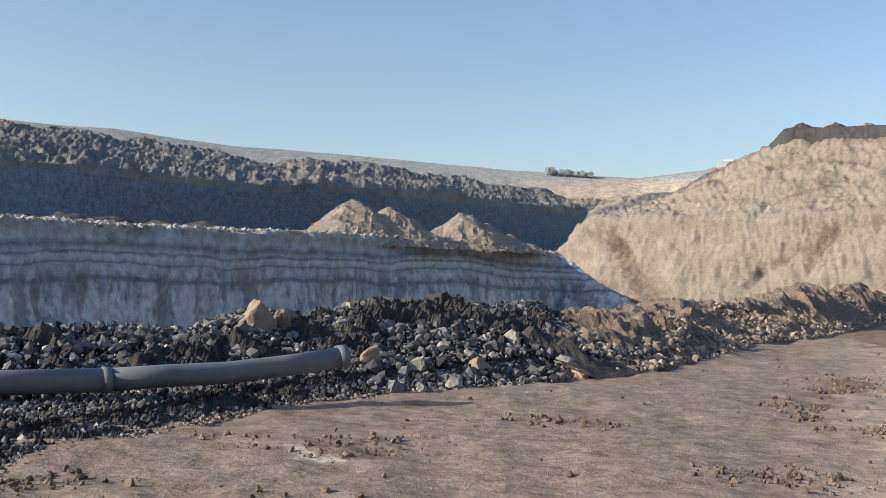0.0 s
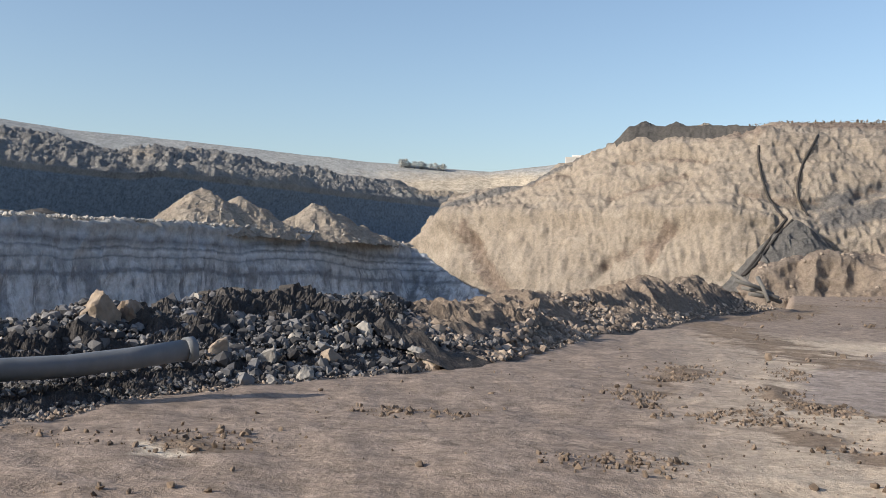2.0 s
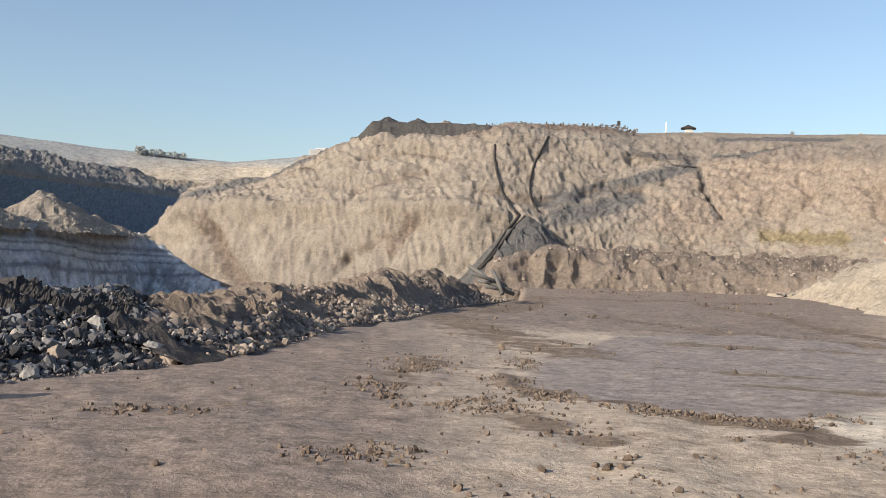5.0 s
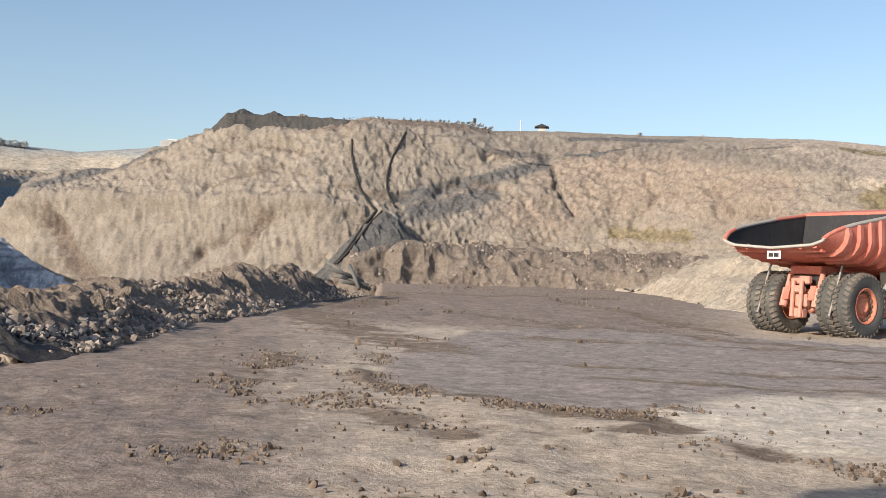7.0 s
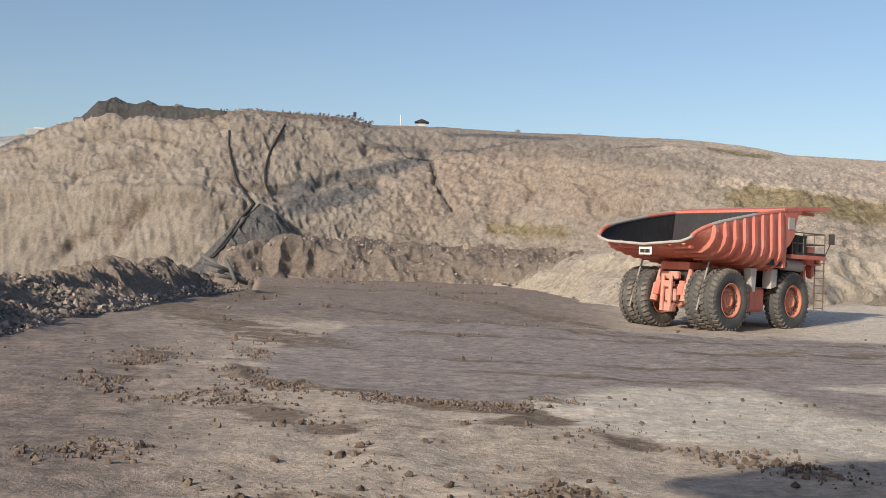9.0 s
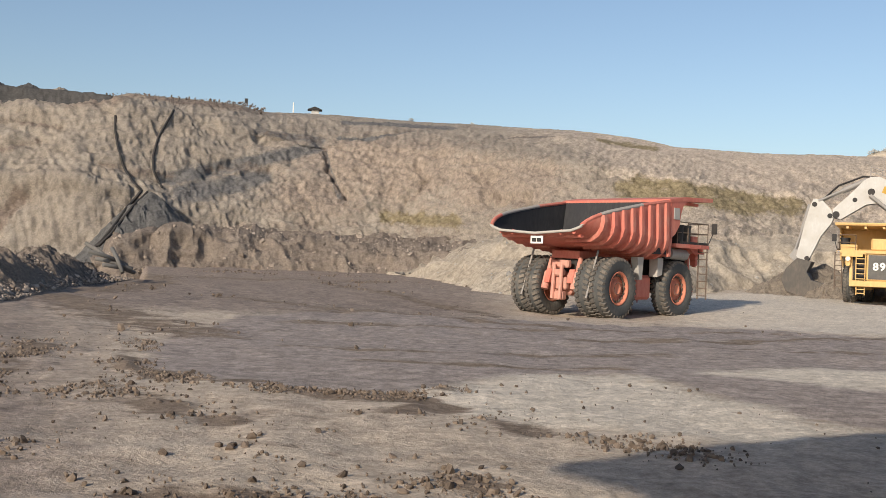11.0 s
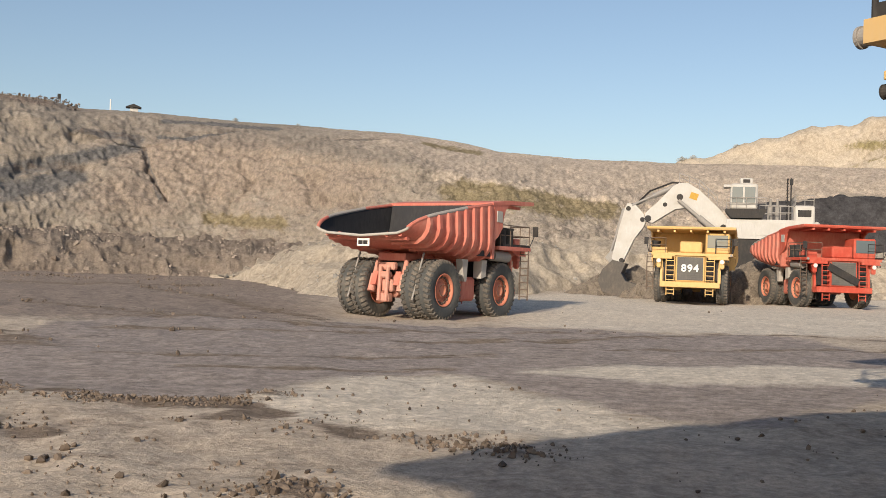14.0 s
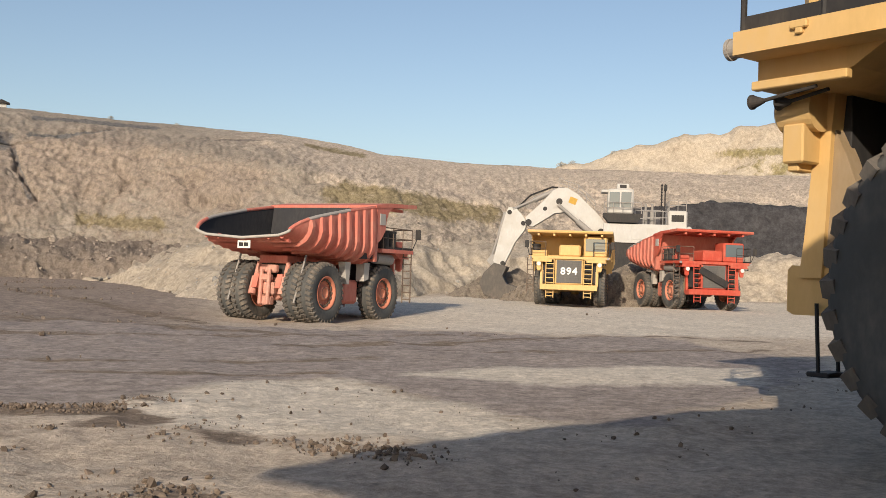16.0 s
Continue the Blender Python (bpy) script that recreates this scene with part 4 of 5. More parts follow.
        part("inner_panel", box(fresh(), 4.2, 6.4, side * 0.95 - 0.05, side * 0.95 + 0.05, 1.6, 3.25, 0.02), BLACK, t, "dark dusty panel of the wheel arch")
    part("bumper", prism(fresh(), [(6.35, 1.1), (6.35, 1.47), (front - 0.02, 1.5), (front + 0.02, 1.46), (front + 0.02, 1.13), (front - 0.04, 1.1)], -1.98, 1.98), coat, t)
    nose = part("radiator_housing", box(fresh(), 5.5, 6.9, -0.98, 0.98, 1.5, 3.3, 0.06), coat, t)
    grille = box(fresh(), 6.88, 6.93, -0.86, 0.86, 1.6, 3.18, 0.01)
    part("grille", grille, GRILLE, nose, "black slatted radiator grille")
    for k in range(11):
        part("slat", box(fresh(), 6.92, 6.97, -0.84, 0.84, 1.67 + 0.14 * k, 1.71 + 0.14 * k, 0.0), GRILLE, nose)
    if number:
        curve = bpy.data.curves.new("number", "FONT")
        curve.body, curve.size, curve.extrude, curve.align_x = number, 0.68, 0.012, "CENTER"
        curve.offset, curve.space_character = 0.022, 1.2
        ob = new("number", curve)
        me = bpy.data.meshes.new_from_object(ob.evaluated_get(bpy.context.evaluated_depsgraph_get()))
        bpy.data.objects.remove(ob)
        me.materials.append(SIGN)
        ob = new("number", me)
        ob.parent = nose
        ob["label"] = "white painted fleet number"
        ob.matrix_local = pose(7.03, 0, 2.2, 90, 0, 90)
    elif bars:
        part("diagonal_panel", box(fresh(), 7.02, 7.1, -1.3, 1.1, 2.1, 2.6, 0.02, Matrix.Rotation(radians(-26), 4, "X")), BLACK, nose, "dark stair flight slanting across the grille")
    part("engine_hood", box(fresh(), 5.0, 6.7, -0.75, 0.75, floor, 4.25, 0.1), canopy_coat, t)
    cab = part("cab", box(fresh(), 5.0, 6.45, 0.95, 2.55, floor, 4.85, 0.1), coat, t)
    part("window", box(fresh(), 6.44, 6.48, 1.08, 2.42, 3.85, 4.72, 0.02), GLASS, cab, "dark windscreen")
    part("window", box(fresh(), 5.2, 6.3, 2.54, 2.58, 3.85, 4.7, 0.02), GLASS, cab, "dark side window")
    for x in (4.6, 5.25):
        part("air_cleaner", rod(rod(fresh(), (x, -2.5, floor), (x, -2.5, 4.2), 0.27, 16), (x, -2.5, 4.2), (x, -2.5, 4.32), 0.3, 16), BLACK, t, "black drum-shaped air cleaner")
    part("muffler", rod(rod(fresh(), (4.15, -2.3, 3.0), (5.6, -2.3, 2.95), 0.26, 16), (4.1, -1.8, 3.1), (4.9, -1.8, 3.1), 0.2, 12), STEEL, t)
    part("battery_box", box(fresh(), 5.7, 6.3, -2.65, -1.6, floor, 3.85, 0.04), coat, t)
    railing(t, [(4.2, -2.74, floor), (front - 0.05, -2.74, floor), (front - 0.05, -1.65, floor)], 1.0, RAIL)
    railing(t, [(front - 0.05, 1.65, floor), (front - 0.05, 2.74, floor), (5.4, 2.74, floor)], 1.0, BLACK)
    part("access_ladder", stair(fresh(), 6.6, -2.72, 0.9, 3.3, 0.22, 7), RAIL, t)
    for s in (-1, 1):
        horn = (front + 0.02 - 0.13 * (s < 0), 2.42 + 0.08 * s, floor - 0.5)
        part("horn", rod(rod(rod(fresh(), (6.3, horn[1], floor - 0.44), (horn[0] - 0.08, horn[1], horn[2]), 0.016, 8), (horn[0] - 0.1, horn[1], horn[2]), (horn[0], horn[1], horn[2]), 0.02, 14, 0.055), (horn[0], horn[1], horn[2]), (horn[0] + 0.015, horn[1], horn[2]), 0.06, 14), BLACK, t, "black trumpet air horn")
        if front < 7:      # the near truck carries none
            continue
        mirror = rod(fresh(), (front - 0.1, s * 2.78, floor), (7.25, s * 2.95, 4.2), 0.025, 6)
        part("mirror", box(mirror, 7.18, 7.26, s * 2.95 - 0.14, s * 2.95 + 0.14, 4.0, 4.5, 0.02), BLACK, t)
    return t


def stand(thing, az, d, z, heading, scale=1.0, local=(0, 0)):
    """Puts a thing so that its local point stands at a bearing and distance, facing a bearing."""
    yaw = radians(90 - heading)
    px, py = math.sin(radians(az)) * d, math.cos(radians(az)) * d
    lx, ly = local[0] * scale, local[1] * scale
    x = px - (lx * math.cos(yaw) - ly * math.sin(yaw))
    y = py - (lx * math.sin(yaw) + ly * math.cos(yaw))
    thing.matrix_world = Matrix.Translation((x, y, z)) @ Matrix.Rotation(yaw, 4, "Z") @ Matrix.Scale(scale, 4)
    return thing


red = haul_truck("faded red dump truck standing empty on bare ground", RED, RED, ORANGE, RED, lift=0.42, bars=False)
part("plate", box(fresh(), -2.7, -2.66, -0.33, 0.33, 3.14, 3.48, 0.01), SIGN, red, "white plate with dark bars")
for k in range(2):
    part("plate_mark", box(fresh(), -2.72, -2.7, -0.24 + 0.26 * k, -0.02 + 0.26 * k, 3.22, 3.38, 0.0), BLACK, red)
stand(red, 52.5, 47.5, -0.62, 86, 1.06, (0, -2.15))
stand(haul_truck("yellow dump truck with number on grille, being loaded", YELLOW, YELLOW, HUB_OCHRE, YELLOW, number="894"), 66.3, 74.0, 0.05, 250, 1.0, (4.95, 0))
stand(haul_truck("bright red dump truck waiting beside white excavator", RED_BRIGHT, RED_BRIGHT, ORANGE, RED, lift=0.42), 73.3, 76.5, 0.05, 226, 1.0, (4.95, 0))
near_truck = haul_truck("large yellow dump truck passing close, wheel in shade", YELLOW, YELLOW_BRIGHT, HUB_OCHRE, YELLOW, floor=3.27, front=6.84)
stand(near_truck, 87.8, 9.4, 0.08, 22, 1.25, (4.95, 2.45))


# ---- the rubble berm along the pit's edge ----
BERM_LINES = [
    [(-60, 6, -0.1), (-22.9, 9.2, -0.05), (-15.9, 10.9, -0.05), (-7.1, 13.4, -0.05), (2.2, 15.4, -0.05), (11.1, 19.2, -0.05), (15.6, 24.4, -0.05), (16.8, 29.2, -0.05), (19.6, 33, -0.05), (23.2, 48, -0.05), (26.5, 60, -0.05)],
    [(-60, 9, 0.05), (-23, 12.5, 0.05), (-15, 13.5, 0.1), (-7, 15.5, 0.3), (0, 17.5, 0.45), (6, 19.5, 0.5), (11, 21.5, 0.3), (16, 27, 0.5), (20, 37, 0.7), (23, 50, 0.8), (26.5, 61, 0.2)],
    [(-60, 13, 0.7), (-23.2, 15, 0.72), (-17.7, 16, 0.76), (-13.9, 16.5, 0.65), (-10.9, 17, 0.95), (-7.5, 18, 0.78), (-4.4, 19, 1.06), (0.6, 20.5, 0.99), (5.6, 22, 1.01), (7.2, 23, 0.6), (9.9, 24, 0.45), (13, 26, 0.68), (15.3, 29, 0.98), (18.2, 36, 0.77), (20.1, 40, 1.34), (23, 52, 1.4), (25.5, 61, 0.77), (26.5, 62, 0.1)],
    [(-60, 20, -7), (0, 28, -7), (13, 34, -7), (20, 50, -6), (26.5, 66, -1)]]


def berm_bulge(p, v):
    lump = 0.10 * ridged(p, 0.9, 4, 81) + 0.16 * fbm(p, 0.6, 4, 82, 0.6) + 0.14 * fbm(p, 2.2, 2, 83)
    small = 0.06 * ridged(p, 0.24, 3, 84)
    return lump * step(0.75, 1.3, v) + small * (0.4 + step(0, 0.3, v)) - 0.03


berm = sheet("berm", BERM_LINES, BERM, -45, 13.5, 900, (44, 40, 18), berm_bulge,
             {"clay": lambda az, p, v: np.clip(0.25 + 0.75 * step(7, 10, az) - 0.2 * step(0.1, 0.5, v) + 0.3 * step(0.2, 0.02, v), 0, 1)}, smooth=False)
tagged(berm, "black coal rubble berm with clay along pit edge", "berm", kind="structure")


RIDGE_PATH = np.array([(2.6, 17.4), (3.7, 18.8), (6.55, 23.5), (8.46, 28.0), (11.1, 31.1), (18.9, 44.2), (25.8, 53.3), (27.6, 55.5)])


def berm_ridge(nu=520, nv=56):
    """The berm's far stretch, swept along the pit's edge: foot, brow, and the fall into the pit."""
    run = np.r_[0, np.cumsum(np.hypot(*np.diff(RIDGE_PATH, axis=0).T))]
    u = np.linspace(0, run[-1], nu)
    foot = np.stack([np.interp(u, run, RIDGE_PATH[:, k]) for k in (0, 1)], 1)
    way = np.gradient(foot, axis=0)
    way = np.stack([np.convolve(np.pad(way[:, k], 20, mode="edge"), np.ones(41) / 41, "valid") for k in (0, 1)], 1)
    way /= np.linalg.norm(way, axis=1, keepdims=True)
    left = np.stack([-way[:, 1], way[:, 0]], 1)
    s = np.r_[np.linspace(-0.25, 4.2, nv - 12), np.linspace(4.5, 9.0, 12)]
    S, U = np.meshgrid(s, np.arange(nu), indexing="ij")
    xy = foot[U] + left[U] * S[..., None]
    far = np.hypot(xy[..., 0], xy[..., 1])
    brow = np.interp(far, [17, 20, 24, 26, 30, 38, 43, 53, 58, 61], [0.7, 0.55, 0.55, 0.7, 1.0, 0.8, 1.3, 1.4, 0.9, 0.0])
    h = np.interp(S, [-0.25, 0, 0.6, 2.2, 3.0, 4.2, 9.0], [-0.15, 0.0, 0.28, 1.0, 0.95, 0.4, -5.0])
    p = np.concatenate([xy, np.zeros((*S.shape, 1))], -1).reshape(-1, 3)
    z = np.where(h > 0, h * brow, h).ravel()
    body = step(0.1, 1.4, S.ravel())
    z += body * (0.30 * fbm(p, 2.4, 3, 85) + 0.20 * ridged(p, 1.0, 4, 86)) + (0.3 + body) * 0.05 * ridged(p, 0.35, 3, 87)
    p[:, 2] = z
    clay = 0.35 + 0.5 * step(18, 24, far.ravel()) - 0.3 * step(40, 55, far.ravel())
    return tagged(grid_mesh("berm_ridge", p, nu, len(s), BERM, False, {"clay": clay}), "brown and black clod ridge along pit edge", "berm", kind="structure")


berm_ridge()


def berm_place(az, d):
    rows = [np.array(line).T for line in BERM_LINES]
    ds = [float(np.interp(az, r[0], r[1])) for r in rows]
    zs = [float(np.interp(az, r[0], r[2])) for r in rows]
    return Vector(plan(np.float64(az), np.float64(d), np.float64(np.interp(d, ds, zs))))


def rock_points(seed, detail=2):
    """A broken stone: an icosphere cut by planes and roughened."""
    rng = random.Random(seed)
    bm = fresh()
    bmesh.ops.create_icosphere(bm, subdivisions=detail, radius=0.5)
    cuts = [(Vector((rng.gauss(0, 1), rng.gauss(0, 1), rng.gauss(0, 1))).normalized(), rng.uniform(0.2, 0.4)) for _ in range(12)]
    for v in bm.verts:
        for n, d in cuts:
            over = v.co.dot(n) - d
            if over > 0:
                v.co -= n * over
        v.co *= 1 + 0.16 * noise.noise(v.co * 3 + Vector((seed, 0, 0))) + 0.10 * noise.noise(v.co * 9 + Vector((0, seed, 0)))
    return bm


def stone_material(name, tone, light):
    m, nt, b = tree_of(name, 0.9)
    at = nt.nodes.new("ShaderNodeNewGeometry").outputs["Position"]
    isle = nt.nodes.new("ShaderNodeNewGeometry").outputs["Random Per Island"]
    n = noise_of(nt, at, 0.2, 5, 0.6)
    c = mix(nt, isle, tone, light)
    c = mix(nt, 1.0, c, ramp(nt, n, (0.25, 0.65), (0.75, 1.3)), "MULTIPLY")
    nt.links.new(c, b.inputs["Base Color"])
    bump(nt, b, n, 0.5, 0.04)
    return m


STONE_DARK = stone_material("dark_rubble_stone", (0.032, 0.033, 0.038), (0.2, 0.2, 0.208))
STONE_PALE = stone_material("grey_limestone", (0.24, 0.232, 0.22), (0.46, 0.435, 0.40))
STONE_TAN = stone_material("tan_clay_lump", (0.25, 0.207, 0.168), (0.34, 0.285, 0.235))
STONE_CLAY = stone_material("brown_clay_clod", (0.17, 0.137, 0.113), (0.4, 0.335, 0.28))
STONE_MUD = stone_material("dark_mud_clod", (0.10, 0.078, 0.063), (0.21, 0.165, 0.13))

for n, (az, d, size, kind) in enumerate((
        (-9.97, 16.55, 0.85, "tan"), (-8.6, 16.9, 0.7, "clay"), (-3.89, 15.8, 0.5, "tan"), (-1.32, 15.9, 0.42, "pale"), (3.61, 18.4, 0.5, "pale"),
        (6.9, 18.15, 0.42, "pale"), (8.14, 18.3, 0.3, "pale"), (2.07, 16.5, 0.45, "tan"), (0.78, 15.4, 0.3, "pale"), (-1.04, 14.85, 0.2, "pale"),
        (5.05, 16.8, 0.2, "pale"), (-5.05, 18.5, 0.42, "pale"), (-2.83, 17.5, 0.34, "pale"), (-9.28, 14.2, 0.34, "tan"), (-6.83, 14.9, 0.32, "tan"),
        (-7.9, 14.6, 0.28, "tan"), (4.6, 18.9, 0.3, "pale"), (-3.3, 17.6, 0.4, "tan"), (-12.5, 16.2, 0.3, "pale"), (32.83, 100.0, 1.2, "clay"))):
    material, words = {"tan": (STONE_TAN, "tan clay lump lying on black rubble"), "pale": (STONE_PALE, "pale grey stone lying on black rubble"), "clay": (STONE_CLAY, "brown clay block lying on dug ground")}[kind]
    bm = rock_points(200 + n, 4)
    at = berm_place(az, d) if d < 70 else Vector(plan(np.float64(az), np.float64(d), np.float64(0.35)))
    b = part("boulder", bm, material, None)
    rng = random.Random(n)
    b.matrix_world = Matrix.Translation(at + Vector((0, 0, 0.16 * size))) @ Euler((rng.uniform(0, 6), rng.uniform(0, 6), rng.uniform(0, 6))).to_matrix().to_4x4() @ Matrix.Diagonal((size * 1.15, size, size * 0.9, 1))
    tagged(b, words, "boulder", "boulders on the berm" if d < 70 else "")


def scatter(name, material, places, label, category):
    """Loose stones as one mesh: places are (point, size, seed)."""
    kinds = []
    for s in range(10):
        bm = rock_points(s, 1)
        bm.verts.ensure_lookup_table()
        kinds.append((np.array([v.co[:] for v in bm.verts]), np.array([[v.index for v in f.verts] for f in bm.faces])))
        bm.free()
    rng = np.random.RandomState(len(places))
    verts, faces, count = [], [], 0
    for at, size, seed in places:
        v, f = kinds[seed % 10]
        turn = np.array(Euler(rng.uniform(0, 6.28, 3)).to_matrix())
        verts.append((v * rng.uniform(0.6, 1.2, 3)) @ turn.T * size + np.array(at))
        faces.append(f + count)
        count += len(v)
    me = bpy.data.meshes.new(name)
    me.from_pydata(np.concatenate(verts).tolist(), [], np.concatenate(faces).tolist())
    me.materials.append(material)
    return tagged(new(name, me), label, category, kind="stuff")


rng = random.Random(4)


def berm_spots(count, a0, a1, sizes, lo, hi, sparse=False):
    out = []
    while len(out) < count:
        az = rng.uniform(a0, a1)
        rows = [np.array(line).T for line in BERM_LINES[:3]]
        ds = [float(np.interp(az, r[0], r[1])) for r in rows]
        w = rng.uniform(lo, hi)
        d = ds[0] + (ds[1] - ds[0]) * w if w < 1 else ds[1] + (ds[2] - ds[1]) * (w - 1)
        size = sizes[0] * (sizes[1] / sizes[0]) ** (rng.random() ** 2.2)
        if w < 1.15 and az < -4:       # finer gravel round the pipe, few of its stones pale
            size = min(size, 0.12)
            if sparse and rng.random() < 0.75:
                continue
        at = berm_place(az, d)
        out.append((at + Vector((0, 0, 0.02 + 0.1 * (w > 0.5))), size, rng.randrange(10)))
    return out


def ridge_spots(count):
    out = []
    for _ in range(count):
        k = rng.randrange(1, len(RIDGE_PATH) - 1)
        a, b = RIDGE_PATH[k], RIDGE_PATH[k + 1]
        w, s = rng.random(), rng.random() ** 1.5 * 2.4
        n = np.array((a[1] - b[1], b[0] - a[0])) / np.hypot(*(b - a))
        x, y = a + (b - a) * w + n * s
        far = math.hypot(x, y)
        top = np.interp(far, [17, 20, 24, 26, 30, 38, 43, 53, 58, 61], [0.7, 0.55, 0.55, 0.7, 1.0, 0.8, 1.3, 1.4, 0.9, 0.0])
        out.append((Vector((x, y, float(np.interp(s, [0, 0.6, 2.2, 3], [0, 0.28, 1, 0.95]) * top) + 0.04)), 0.07 * 6 ** (rng.random() ** 2.2), rng.randrange(10)))
    return out


scatter("dark_rubble", STONE_DARK, berm_spots(7500, -27, 12, (0.05, 0.36), 0.03, 2.05), "loose black coal and shale rubble on berm", "rubble")
scatter("pale_rubble", STONE_PALE, berm_spots(1000, -27, 11, (0.05, 0.24), 0.1, 2.0, True), "scattered pale stones among black rubble", "rubble")
scatter("clay_rubble", STONE_CLAY, berm_spots(1500, 6.5, 13.5, (0.05, 0.4), 0.05, 2.05) + ridge_spots(3200) + berm_spots(1500, -28, 12, (0.04, 0.13), -0.02, 0.12), "brown clay clods along berm foot", "rubble")


def ground_spots():
    out = []
    tries = np.array([(rng.uniform(-4, 24), rng.uniform(3, 26), 0) for _ in range(230000)])
    patch = outside(tries, PATCH)
    rut = np.min([np.abs(outside(tries, b, False)) for b in CLOD_BANDS], axis=0)
    thick = np.clip(fbm(tries, 0.9, 3, 33) + 0.35, 0, 1)
    pit = outside(tries, BERM_FOOT, False)
    lie = 0.04 * fbm(tries, 2.2, 3, 5) + 0.03 * fbm(tries, 0.5, 3, 9)
    for p, a, r, e, q, z in zip(tries, patch, rut, pit, thick, lie):
        odds = 0.9 * math.exp(-((a - 0.25) / 0.3) ** 2) * (p[0] < 9.5) + 0.8 * math.exp(-(r / 0.45) ** 2) + 0.012
        if e < -0.3 and a > -0.3 and p[0] ** 2 + p[1] ** 2 < 650 and rng.random() < odds * q * 1.1:
            out.append((Vector(p) + Vector((0, 0, z + 0.012)), 0.024 * 5.5 ** (rng.random() ** 2.2), rng.randrange(10)))
    return out[:14000]


def far_spots():
    """Clods thrown up along the wheel marks farther out, and below the rubble bench."""
    tries = np.array([(rng.uniform(8, 60), rng.uniform(15, 92), 0) for _ in range(30000)])
    marks, thick, lie = wheel_marks(tries), np.clip(fbm(tries, 3.0, 3, 35) + 0.3, 0, 1), ground_height(tries)
    bearings, far = np.degrees(np.arctan2(tries[:, 0], tries[:, 1])), np.hypot(tries[:, 0], tries[:, 1])
    out = []
    for p, m, q, z, a, d in zip(tries, marks, thick, lie, bearings, far):
        foot = 0.35 * math.exp(-((d - 92) / 12) ** 2) * (26 < a < 46)
        if a > 20 + 0.1 * d and rng.random() < (0.25 * m + foot + 0.003) * q:
            out.append((Vector(p) + Vector((0, 0, z + 0.03)), 0.06 * 3.2 ** (rng.random() ** 2.2) * (1 + d / 80), rng.randrange(10)))
    return out


scatter("earth_clods", STONE_MUD, far_spots(), "brown earth clods along wheel marks", "clods")
scatter("mud_clods", STONE_MUD, ground_spots(), "small dry mud clods on trodden ground", "clods")




def bench_spots():
    """Broken stone along the brow of the strata bench."""
    a, d, z = np.array(STRATA_BROW).T
    out = []
    for _ in range(1500):
        az = rng.uniform(-26, 6.5)
        back = rng.random() ** 2 * 6
        out.append((Vector(plan(az, float(np.interp(az, a, d)) + 0.1 + back, float(np.interp(az, a, z)) + 0.1 + 0.03 * back)), 0.16 * 4.5 ** (rng.random() ** 2), rng.randrange(10)))
    return out


def crest_spots():
    """Lumps along the level crest of the pit wall."""
    out = []
    for _ in range(420):
        az = rng.uniform(24.2, 33)
        out.append((Vector(plan(az, rng.uniform(138, 142), float(np.interp(az, [24, 26, 31.5, 33], [21.3, 22.0, 21.9, 21.2])) + rng.uniform(-0.25, 0.1))), 0.18 * 2.8 ** (rng.random() ** 1.6), rng.randrange(10)))
    return out


scatter("crest_rubble", STONE_MUD, crest_spots(), "dark lumps along level crest of pit wall", "rubble")
scatter("bench_rubble", STONE_PALE, bench_spots(), "broken pale stone along brow of rock bench", "rubble")


# ---- mounds ----
def mound(name, az, d, half, peaks, base, material, label, category, lump=0.35, slope=0.75, n=90, fields=None, seed=0):
    """A tipped heap: cones of peaks (bearing, distance, height) at the stone's angle of rest, lumpy."""
    c = plan(np.float64(az), np.float64(d), np.float64(0))
    g = np.linspace(-half, half, n)
    X, Y = np.meshgrid(g + c[0], g + c[1])
    p = np.stack([X.ravel(), Y.ravel(), 0 * X.ravel()], 1)
    z = np.full(len(p), -1e9)
    for a, dd, top in peaks:
        q = plan(np.float64(a), np.float64(dd), np.float64(0))
        r = np.hypot(p[:, 0] - q[0], p[:, 1] - q[1])
        z = np.maximum(z, top + 0.25 * slope - slope * np.sqrt(r * r + 0.3))
    z += lump * (0.6 * fbm(p, half * 0.22, 4, 90 + seed) + 0.4 * ridged(p, half * 0.12, 3, 95 + seed))
    p[:, 2] = z
    ob = grid_mesh(name, p, n, n, material, False, fields, base - 0.5)
    return tagged(ob, label, category)


SPOIL_BROWN = earth("brown_spoil", (0.23, 0.19, 0.155), (0.34, 0.29, 0.235), (0.47, 0.405, 0.335), 2.0, 0.6, 1.0, 0.25, crease=0.3)
SPOIL_TAN = earth("tan_spoil", (0.31, 0.265, 0.22), (0.45, 0.395, 0.335), (0.60, 0.535, 0.46), 2.0, 0.6, 1.0, 0.25, crease=0.5)
COAL = earth("shale_cone", (0.07, 0.07, 0.073), (0.12, 0.118, 0.12), (0.2, 0.19, 0.18), 2.0, 0.5, 0.7, 0.15)
SHALE = earth("grey_shale", (0.12, 0.12, 0.122), (0.19, 0.187, 0.185), (0.28, 0.27, 0.26), 2.0, 0.6, 1.0, 0.3, crease=0.4)
mound("spoil_heap", -4.2, 93, 9.5, [(-5.06, 92, 8.15), (-4.3, 93, 7.9), (-3.0, 94, 7.9), (-1.6, 95, 6.2)], 4.6, SPOIL_TAN, "tan rubble heap tipped on rock bench", "spoil heap", 0.5, 0.72, seed=1)
mound("spoil_heap", 1.6, 101, 9.0, [(1.09, 100, 7.8), (2.3, 101, 6.8), (3.6, 103, 6.1), (4.9, 106, 5.2)], 4.6, SPOIL_TAN, "small tan rubble heap tipped on rock bench", "spoil heap", 0.45, 0.7, seed=2)
